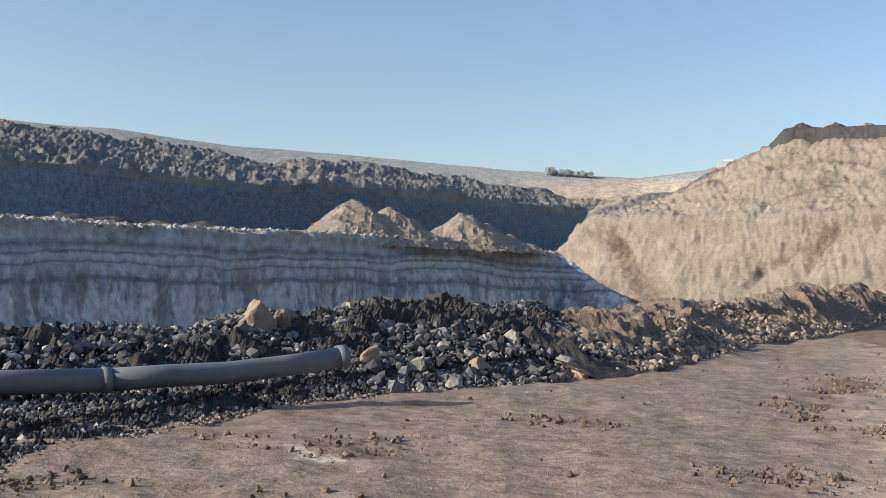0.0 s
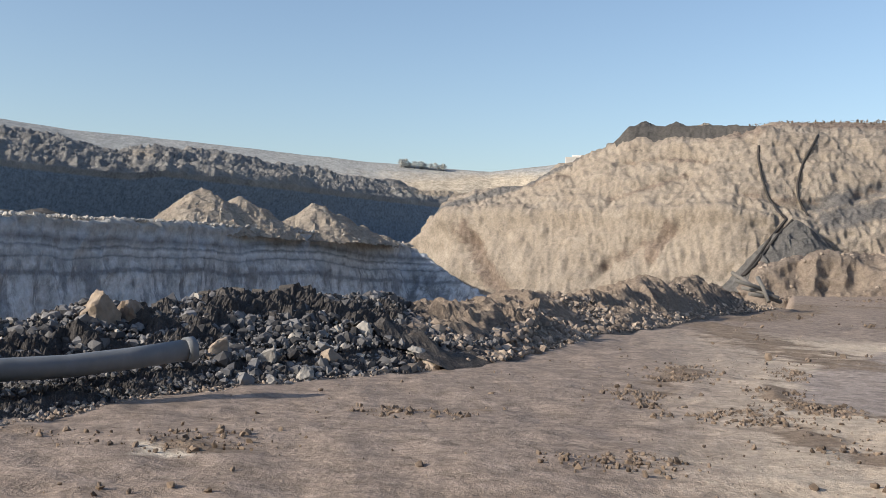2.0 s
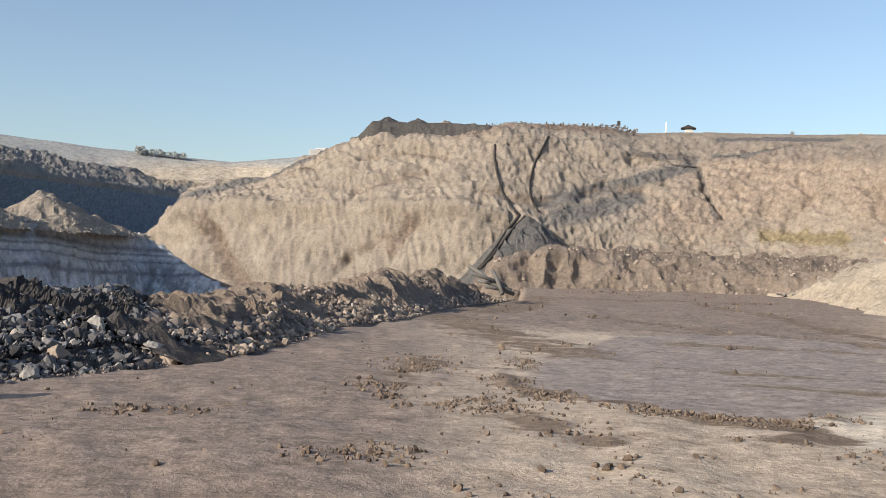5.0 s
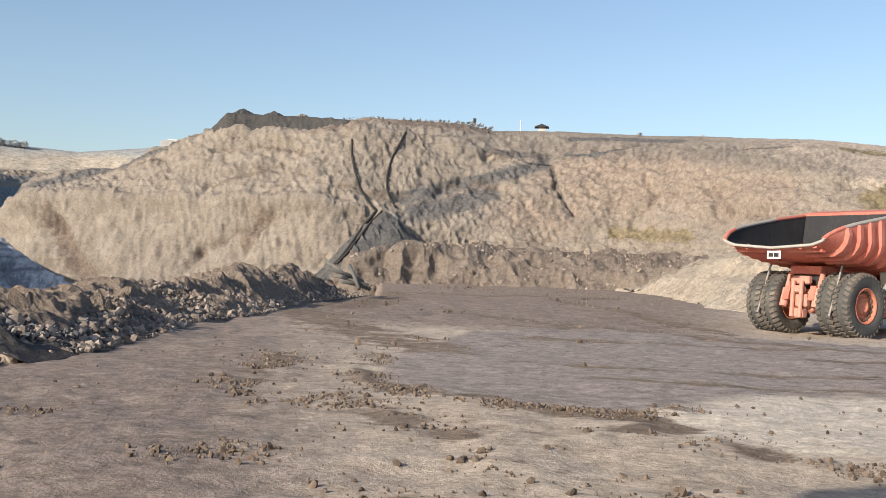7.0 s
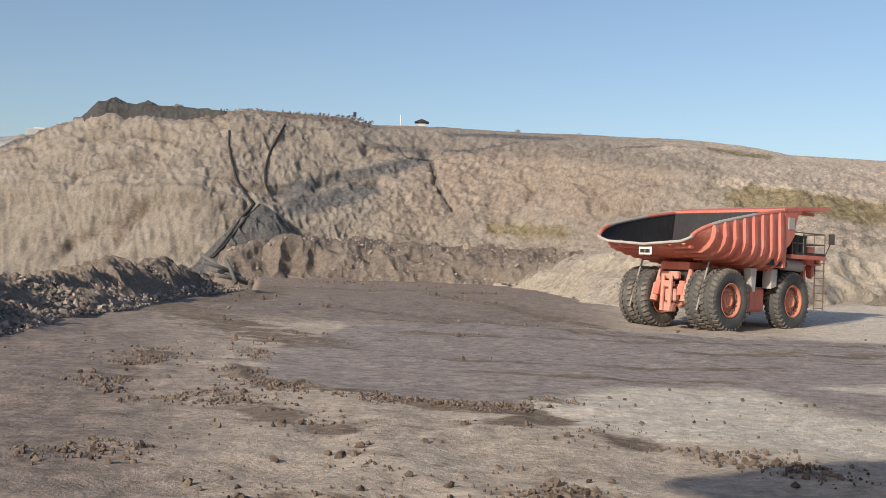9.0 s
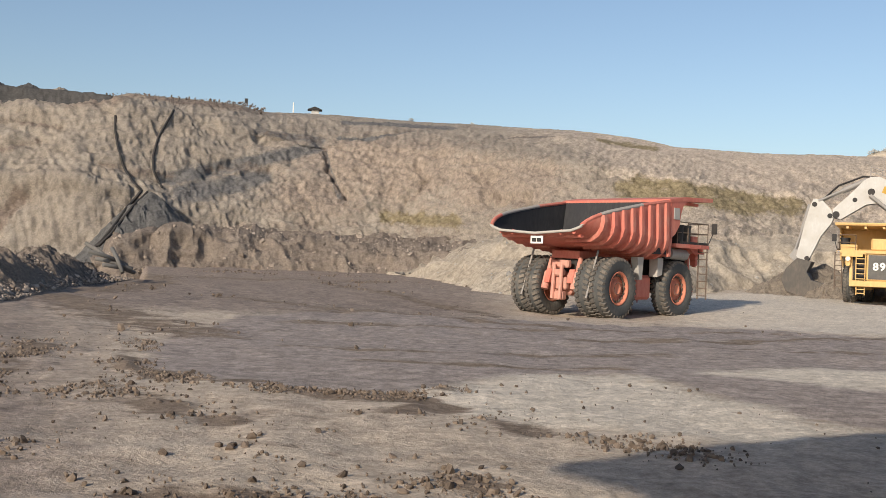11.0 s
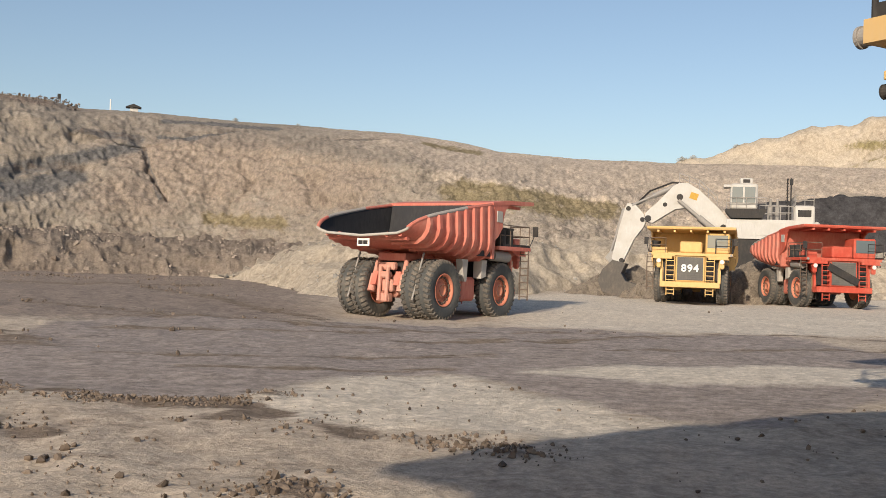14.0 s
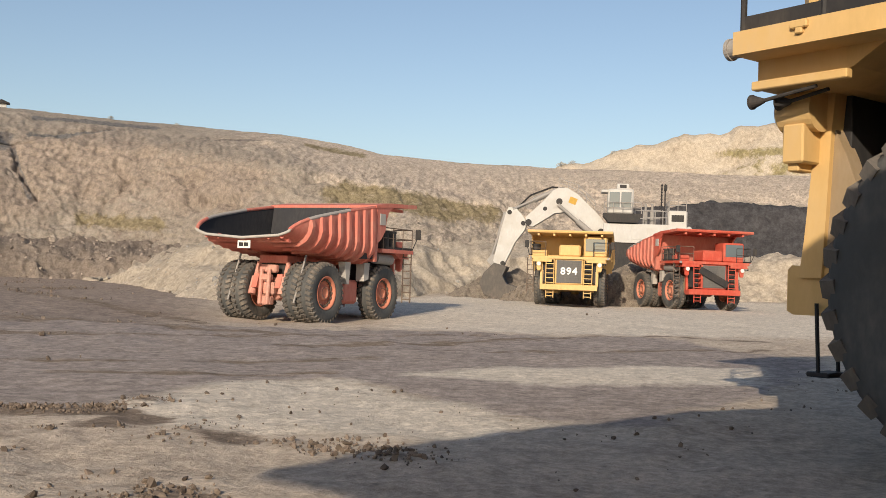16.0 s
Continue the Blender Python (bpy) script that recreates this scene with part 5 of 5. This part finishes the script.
mound("spoil_heap", -17, 74, 16, [(-22.5, 72, 5.3), (-20, 74, 5.2), (-17.8, 75, 5.3), (-15.5, 76, 5.3), (-13, 79, 5.1), (-11, 82, 5.0), (-25, 70, 5.4)], 4.4, COAL, "low dark rubble ridge along rock bench", "spoil heap", 0.6, 0.5, 120, seed=3)
shale_cone = mound("shale_cone", 26.4, 109.5, 9.5, [(27.1, 112, 8.2), (26.5, 110.5, 6.8), (25.9, 109, 5.2), (25.2, 107.5, 3.4), (24.5, 106, 1.8), (28.0, 112.5, 6.9)], 1.0, SHALE, "dark shale cone below hoses against pit wall", "spoil heap", 0.55, 1.05, 120, seed=4)
for a, h, w in ((19.1, 22.9, 2.6), (20.8, 22.8, 2.4), (22.3, 22.7, 3.0)):
    mound("skyline_heap", a, 143, w, [(a, 143, h), (a + 0.45, 143, h - 0.5)], 21.4, COAL if a < 22 else SPOIL_TAN, "small dark heap on top of pit wall", "spoil heap", 0.2, 0.6, 30, seed=int(a))



def heap_spots(count, a0, a1, d0, d1, obs, sizes):
    """Stones lying where a plumb line meets one of the banks."""
    bpy.context.view_layer.update()
    out = []
    for _ in range(count):
        at = plan(rng.uniform(a0, a1), rng.uniform(d0, d1), 60.0)
        for ob in obs:
            hit, spot, *_ = ob.ray_cast(Vector(at), Vector((0, 0, -1)))
            if hit and spot.z > -0.6:
                out.append((spot, sizes[0] * (sizes[1] / sizes[0]) ** (rng.random() ** 2), rng.randrange(10)))
                break
    return out


heaps = [ob for ob in bpy.data.objects if ob.name.startswith("spoil_heap")]
scatter("heap_rubble", STONE_PALE, heap_spots(900, -8, 6, 86, 110, heaps, (0.12, 0.5)), "broken stone lying on tan rubble heap", "rubble")
scatter("talus_rubble", STONE_PALE, heap_spots(1100, 42, 68, 58, 100, [talus], (0.12, 0.6)), "pale stones strewn over clay talus", "rubble")
scatter("bench_clods", STONE_CLAY, heap_spots(900, 25, 46, 98, 116, [bench], (0.15, 0.9)), "brown clods on rubble bench below pit wall", "rubble")

# ---- pipe on the berm ----


def tube(bm, points, r, n=14, caps=True):
    pts = [Vector(p) for p in points]
    rings = []
    for i, p in enumerate(pts):
        d = (pts[min(i + 1, len(pts) - 1)] - pts[max(i - 1, 0)]).normalized()
        side = d.cross(Vector((0, 0, 1)))
        side = side.normalized() if side.length > 1e-3 else Vector((1, 0, 0))
        up = side.cross(d)
        rings.append([bm.verts.new(p + (side * math.cos(2 * math.pi * k / n) + up * math.sin(2 * math.pi * k / n)) * r) for k in range(n)])
    for a, b in zip(rings, rings[1:]):
        for k in range(n):
            bm.faces.new((a[k], a[(k + 1) % n], b[(k + 1) % n], b[k])).smooth = True
    if caps:
        bm.faces.new(rings[0][::-1])
        bm.faces.new(rings[-1])
    return bm


def bearing(az, d, z):
    return Vector(plan(np.float64(az), np.float64(d), np.float64(z)))


pipe = empty("discharge_pipe", "grey plastic discharge pipe lying across black rubble", "pipe")
ends = [bearing(-40, 12.6, 0.33), bearing(-30, 12.4, 0.36), bearing(-23.1, 12.5, 0.378), bearing(-18.0, 12.6, 0.383), bearing(-14.8, 12.8, 0.41), bearing(-11.7, 13.0, 0.427), bearing(-8.6, 13.3, 0.49), bearing(-5.65, 13.6, 0.58)]
part("pipe_length", tube(fresh(), ends[:4], 0.142, 20), PIPE, pipe)
part("pipe_length", tube(fresh(), ends[3:], 0.137, 20), PIPE, pipe)
joint = (ends[4] - ends[3]).normalized()
part("coupling", tube(fresh(), [ends[3] - joint * 0.04, ends[3] + joint * 0.05], 0.155, 20), PIPE, pipe)
tip = (ends[7] - ends[6]).normalized()
part("pipe_mouth", tube(fresh(), [ends[7] - tip * 0.02, ends[7] + tip * 0.1], 0.162, 20), PIPE, pipe, "dusty flanged pipe mouth")

# ---- hoses down the pit wall ----
bpy.context.view_layer.update()


def on_wall(az, z):
    """Where a level line along a bearing meets the heap or the wall."""
    way, start = bearing(az, 1, 0), Vector((0, 0, z))
    best = None
    for ob in (shale_cone, pit_wall):
        hit, at, *_ = ob.ray_cast(start, way)
        if hit and (best is None or at.length < best.length):
            best = at
    return (best if best is not None else bearing(az, 104, z)) - way * 0.15


def hose(points, r, label):
    pts = []
    for (a0, z0), (a1, z1) in zip(points, points[1:]):
        for k in range(8):
            w = k / 8
            pts.append(on_wall(a0 + (a1 - a0) * w, z0 + (z1 - z0) * w))
    pts.append(on_wall(*points[-1]))
    for _ in range(2):
        pts = [pts[0]] + [(a + 2 * b + c) / 4 for a, b, c in zip(pts, pts[1:], pts[2:])] + [pts[-1]]
    ob = part("hose", tube(fresh(), pts, r, 8), HOSE, None)
    return tagged(ob, label, "hose", "hoses on the pit wall")


hose([(25.1, 16.9), (25.1, 15.2), (25.3, 13.0), (25.6, 10.8), (26.2, 8.8), (26.55, 8.2)], 0.14, "black dewatering hose hanging down pit wall")
hose([(28.1, 18.6), (27.9, 17.4), (27.35, 14.8), (27.1, 12.3), (27.15, 10.6), (27.65, 8.6)], 0.14, "black dewatering hose hanging down pit wall")
hose([(26.6, 8.1), (25.9, 6.2), (25.3, 4.2), (24.7, 2.6), (24.2, 1.6)], 0.16, "black hose running down dark shale cone")
hose([(26.9, 8.0), (26.2, 6.3), (25.6, 4.6), (25.0, 3.0), (24.5, 2.0)], 0.14, "black hose running down dark shale cone")
for a0, d0, z0, a1, d1, z1 in ((24.0, 57, 1.6, 26.0, 58, 0.9), (24.4, 58, 1.2, 26.3, 57.5, 0.7), (23.9, 60, 2.0, 25.3, 58, 1.0), (25.2, 58, 1.8, 25.8, 57, 0.5), (24.8, 57, 0.9, 26.4, 58.2, 0.5)):
    log = part("old_pipe", tube(fresh(), [bearing(a0, d0, z0), bearing((a0 + a1) / 2, (d0 + d1) / 2, (z0 + z1) / 2 + 0.08), bearing(a1, d1, z1)], 0.11, 10), GRILLE, None)
    tagged(log, "dusty scrap pipe dumped at berm's end", "pipe", "scrap pipes")


# ---- excavator: x ahead (boom), y to its left ----
def excavator():
    e = empty("excavator", "white mining excavator with lowered bucket loading trucks", "excavator")
    for side in (-1, 1):
        track = prism(fresh(), [(-4.0, 0.6), (-3.4, 0.05), (3.4, 0.05), (4.0, 0.6), (4.0, 1.2), (3.4, 1.75), (-3.4, 1.75), (-4.0, 1.2)], side * 2.3 - 0.45, side * 2.3 + 0.45)
        part("track", track, BLACK, e)
    part("undercarriage", box(rod(fresh(), (0, 0, 1.5), (0, 0, 2.9), 1.5, 24), -1.6, 1.6, -2.0, 2.0, 0.8, 1.7), BLACK, e)
    part("lower_frame", box(fresh(), -4.0, 2.4, -2.5, 2.5, 2.9, 5.6, 0.1), BLACK, e)
    house = part("house", prism(fresh(), [(-4.7, 5.6), (2.6, 5.6), (2.8, 6.2), (2.8, 7.3), (-2.7, 7.3), (-4.7, 7.0)], -2.6, 2.6), WHITE, e)
    part("engine_cover", box(fresh(), -4.6, -2.9, -2.5, 2.5, 6.9, 8.6, 0.12), WHITE, house)
    part("counterweight", box(fresh(), -5.0, -4.6, -2.5, 2.5, 5.2, 7.2, 0.15), WHITE, house)
    part("vent_grille", box(fresh(), -4.3, -3.2, 2.46, 2.53, 7.6, 8.2, 0.01), BLACK, house)
    for x in (-2.2, -0.9, 0.4):
        part("house_door", box(fresh(), x, x + 1.1, 2.58, 2.63, 5.9, 7.0, 0.02), WHITE, house)
    platform = part("platform", prism(fresh(), [(-0.6, 8.15), (-0.2, 8.2), (2.9, 8.2), (2.9, 8.0), (2.4, 7.4), (-0.2, 7.4)], 0.7, 2.9), BLACK, house, "dark grey platform under cab")
    railing(e, [(-0.5, 2.85, 8.2), (2.8, 2.85, 8.2)], 1.0, STEEL, 0.035)
    cab = part("cab", box(fresh(), 0.2, 2.5, 0.9, 2.6, 8.2, 10.45, 0.12), WHITE, e)
    part("visor", box(fresh(), 2.45, 3.1, 0.9, 2.6, 10.1, 10.35, 0.04), WHITE, cab)
    part("window", box(fresh(), 2.48, 2.54, 1.05, 2.45, 8.7, 10.1, 0.02), GLASS, cab)
    for x in (0.4, 1.45):
        part("window", box(fresh(), x, x + 0.9, 2.58, 2.64, 8.7, 10.15, 0.02), GLASS, cab)
    part("roof_box", box(fresh(), 0.6, 1.7, 1.2, 2.3, 10.45, 10.95, 0.05), WHITE, cab)
    part("roof_vent", box(fresh(), 0.85, 1.45, 2.29, 2.33, 10.55, 10.85, 0.01), BLACK, cab)
    railing(e, [(-2.8, 2.5, 7.3), (-0.7, 2.5, 7.3)], 1.2, STEEL, 0.05)
    railing(e, [(-2.8, -2.4, 7.3), (-0.2, -2.4, 7.3)], 1.6, STEEL, 0.05)
    railing(e, [(-4.5, 2.4, 8.6), (-3.0, 2.4, 8.6), (-3.0, -2.4, 8.6)], 0.9, STEEL, 0.035)
    for x in (-1.0, -1.6):
        part("exhaust_stack", rod(rod(fresh(), (x, 0.6, 7.3), (x, 0.6, 8.6), 0.2, 12), (x, 0.6, 8.5), (x, 0.6, 9.3), 0.11, 10), STEEL, house)
    part("service_ladder", stair(fresh(), -2.3, 2.2, 7.3, 11.0, 0.3, 12), BLACK, house)
    part("light_mast", rod(box(fresh(), -2.75, -2.5, 1.9, 2.5, 10.4, 10.9, 0.02), (-2.6, 2.2, 7.3), (-2.6, 2.2, 11.0), 0.06, 8), BLACK, house)
    boom = part("boom", prism(fresh(), [(1.8, 6.4), (3.0, 5.7), (5.0, 7.4), (6.3, 8.35), (7.3, 8.2), (9.3, 6.9), (10.0, 7.1), (9.95, 7.8), (8.7, 9.0), (7.5, 10.3), (7.0, 10.6), (6.2, 10.6), (5.2, 10.0), (3.4, 8.3)], -0.75, 0.75), WHITE, e)
    part("badge", box(fresh(), 5.3, 6.0, 0.76, 0.8, 9.1, 9.7, 0.0, Matrix.Rotation(radians(-20), 4, "Y")), paint("amber_badge", (0.5, 0.3, 0.05), amount=0.1), boom, "small amber square badge")
    for side in (-1, 1):
        part("boom_cylinder", rod(rod(fresh(), (3.2, side * 1.0, 5.9), (5.2, side * 1.0, 7.5), 0.27, 12), (5.2, side * 1.0, 7.5), (7.0, side * 0.95, 9.0), 0.16, 12), STEEL, boom)
        part("stick_cylinder", rod(rod(fresh(), (7.2, side * 0.5, 10.4), (9.3, side * 0.5, 9.4), 0.2, 10), (9.3, side * 0.5, 9.4), (11.2, side * 0.5, 8.5), 0.11, 10), STEEL, boom)
        part("bucket_cylinder", rod(rod(fresh(), (11.9, side * 0.4, 8.2), (12.5, side * 0.4, 5.9), 0.17, 10), (12.5, side * 0.4, 5.9), (13.1, side * 0.4, 3.9), 0.1, 10), STEEL, boom)
    for y in (-0.3, 0.0, 0.3):
        part("hydraulic_hose", tube(fresh(), [(6.4, y, 10.6), (7.6, y, 10.7), (9.6, y, 9.9), (10.8, y, 8.7), (11.6, y, 8.6)], 0.06, 6), HOSE, boom)
    for x, y, z, r in ((6.9, 0.8, 9.3, 0.3), (9.7, 0.8, 7.3, 0.3), (8.2, 0.8, 8.6, 0.2), (3.0, 0.8, 6.6, 0.3)):
        part("pin", rod(fresh(), (x, -y, z), (x, y, z), r, 14), BLACK, boom)
    railing(e, [(3.6, 0.6, 8.5), (5.2, 0.6, 10.0), (7.0, 0.6, 10.6)], 0.9, STEEL, 0.035, "boom_rail")
    part("boom_plate", prism(fresh(), [(3.2, 6.5), (4.8, 7.7), (6.4, 8.8), (7.4, 8.7), (8.8, 7.9), (7.2, 9.6), (6.4, 10.0), (5.4, 9.4), (3.8, 8.0)], 0.74, 0.79), WHITE, boom)
    stick = part("stick", prism(fresh(), [(9.9, 7.0), (10.1, 7.7), (10.9, 8.6), (11.6, 8.7), (12.0, 7.8), (12.6, 5.0), (12.9, 3.6), (12.4, 3.0), (11.8, 3.4), (10.9, 5.4), (10.1, 6.5)], -0.55, 0.55), WHITE, e)
    for x, z in ((10.2, 7.2), (11.5, 8.2), (12.0, 3.4)):
        part("pin", rod(fresh(), (x, -0.62, z), (x, 0.62, z), 0.22, 14), BLACK, stick)
    part("linkage", prism(fresh(), [(12.0, 4.2), (13.1, 4.2), (13.5, 3.6), (12.9, 2.9), (12.2, 3.0)], -0.5, 0.5), STEEL, e)
    bucket = prism(fresh(), [(12.7, 3.4), (13.6, 2.5), (14.0, 1.5), (13.6, 0.5), (12.7, 0.05), (11.5, 0.1), (10.6, 0.7), (10.4, 1.2), (11.5, 1.5), (11.9, 2.2), (11.5, 3.1)], -1.9, 1.9)
    shovel = part("bucket", bucket, paint("worn_bucket_steel", (0.09, 0.082, 0.076), (0.22, 0.185, 0.15), 0.55, 0.55), e, "dusty dark steel bucket")
    for k in range(5):
        y = -1.5 + 0.75 * k
        part("tooth", box(fresh(), 9.9, 10.8, y - 0.14, y + 0.14, 0.85, 1.15, 0.05), STEEL, shovel)
    return e


stand(excavator(), 69.65, 90.0, 0.0, 337, 0.93)
mound("dug_earth", 65.5, 94, 9.0, [(63.3, 94, 2.6), (66.5, 94, 2.6), (61.5, 92, 1.8), (69, 94, 2.8)], 0.0, SPOIL_BROWN, "freshly dug earth heap beside excavator bucket", "spoil heap", 0.6, 0.5, 110, seed=8)
mound("dug_earth", 69.6, 85, 6.0, [(69.5, 85, 3.7), (70.4, 86, 3.2), (68.6, 86, 2.4)], 0.0, SPOIL_BROWN, "brown dug earth piled between loaded trucks", "spoil heap", 0.5, 0.75, 90, seed=9)
mound("dug_earth", 65.0, 83, 4.5, [(64.8, 83, 2.3), (65.6, 83, 1.8)], 0.0, SPOIL_BROWN, "brown dug earth spilled beside bucket", "spoil heap", 0.45, 0.7, 80, seed=10)

# ---- small things on the skyline ----
hut = empty("shelter", "small dark-roofed shelter on top of pit wall", "hut")
part("roof", prism(fresh(), [(-1.5, 1.9), (0, 2.5), (1.5, 1.9), (1.5, 1.8), (-1.5, 1.8)], -1.2, 1.2), BLACK, hut)
part("wall", box(fresh(), -0.7, 0.9, -0.7, 0.7, -1.0, 1.8, 0.03), WHITE, hut)
hut.matrix_world = pose(*bearing(35.64, 150, 21.7), 0, 0, -36) @ Matrix.Scale(0.7, 4)
pole = empty("marker_pole", "dark sign on thin pole above pit wall", "pole")
part("post", rod(fresh(), (0, 0, -1), (0, 0, 1.4), 0.05, 6), STEEL, pole)
part("sign", box(fresh(), -0.22, 0.22, -0.05, 0.05, 0.8, 1.5, 0.02), BLACK, pole)
pole.matrix_world = pose(*bearing(31.9, 146, 22.0), 0, 0, -32)
pole = empty("marker_pole", "white thin marker post above pit wall", "pole")
part("post", rod(fresh(), (0, 0, -1), (0, 0, 1.6), 0.09, 6), SIGN, pole)
pole.matrix_world = pose(*bearing(34.46, 149, 22.2), 0, 0, 0)
box_truck = empty("site_cabin", "white site cabin standing behind pit wall brow", "cabin")
part("body", box(fresh(), -1.9, 1.9, -1.2, 1.2, 0, 1.2, 0.05), WHITE, box_truck)
part("roof", box(fresh(), -0.9, 2.0, -1.25, 1.25, 1.2, 1.45, 0.05), SIGN, box_truck)
box_truck.matrix_world = pose(*bearing(15.5, 159, 18.3), 0, 0, -15)


# ---- trees and bushes far off ----
# leaf colour is paled and greyed to stand for haze
LEAF = earth("haze_tinted_foliage", (0.70, 0.74, 0.75), (0.74, 0.78, 0.78), (0.78, 0.81, 0.79), 3.0, 0.8, 0.2, 0.1)
BARK = earth("bark", (0.10, 0.08, 0.06), (0.13, 0.1, 0.08), (0.16, 0.13, 0.1), 0.5, 0.1, 0.4, 0.03)


def tree(height, spread, seed, label):
    r = random.Random(seed)
    t = empty("tree", label, "tree")
    trunk = tube(fresh(), [(0, 0, -1.5), (0.1, 0, height * 0.3), (0.05, 0.1, height * 0.6)], height * 0.03, 7)
    for k in range(5):
        a = k * 1.3 + r.random()
        rod(trunk, (0, 0, height * (0.3 + 0.06 * k)), (spread * 0.6 * math.cos(a), spread * 0.6 * math.sin(a), height * (0.55 + 0.07 * k)), height * 0.014, 5, height * 0.006)
    part("trunk", trunk, BARK, t)
    crown = fresh()
    for k in range(150):
        a, u = r.uniform(0, 6.28), r.random() ** 0.5
        z = r.uniform(0.35, 1.0)
        w = spread * u * (1.0 - 0.6 * abs(z - 0.65) / 0.35) * (0.75 + 0.5 * noise.noise(Vector((a, z * 3, seed))))
        c = Vector((w * math.cos(a), w * math.sin(a), height * z))
        s = height * r.uniform(0.04, 0.09)
        for _ in range(3):
            q = [crown.verts.new(c + Vector((r.gauss(0, s), r.gauss(0, s), r.gauss(0, s * 0.6)))) for _ in range(3)]
            crown.faces.new(q)
    part("crown", crown, LEAF, t)
    return t


for n, (az, d, z, h) in enumerate(((5.7, 812, 82.2, 9), (5.95, 814, 82.0, 10), (6.15, 815, 81.8, 7), (6.45, 812, 81.8, 8), (6.8, 813, 81.2, 9), (7.0, 816, 81.0, 8), (7.3, 812, 81.2, 7), (7.6, 812, 80.8, 8), (7.85, 814, 80.6, 7), (8.05, 812, 80.5, 8))):
    stand(tagged(tree(h * 0.8, h * 0.5, n, "small tree on far hill crest, leaves paled for haze"), group="trees on the far hill"), az, d, z - 1.5, 0)
for n, (az, d, z, h) in enumerate(((44.4, 150, 21.6, 0.9), (45.6, 150, 21.4, 0.6), (53.0, 150, 19.2, 0.7), (65.6, 250, 28.8, 2.2), (66.2, 250, 29.8, 1.6), (41.0, 149, 22.0, 0.7), (68.4, 250, 32.8, 1.2))):
    stand(tagged(tree(h, h * 0.9, 40 + n, "low dark bush on skyline of pit"), category="bush", group="bushes on the skyline"), az, d, z - 0.3, 0)

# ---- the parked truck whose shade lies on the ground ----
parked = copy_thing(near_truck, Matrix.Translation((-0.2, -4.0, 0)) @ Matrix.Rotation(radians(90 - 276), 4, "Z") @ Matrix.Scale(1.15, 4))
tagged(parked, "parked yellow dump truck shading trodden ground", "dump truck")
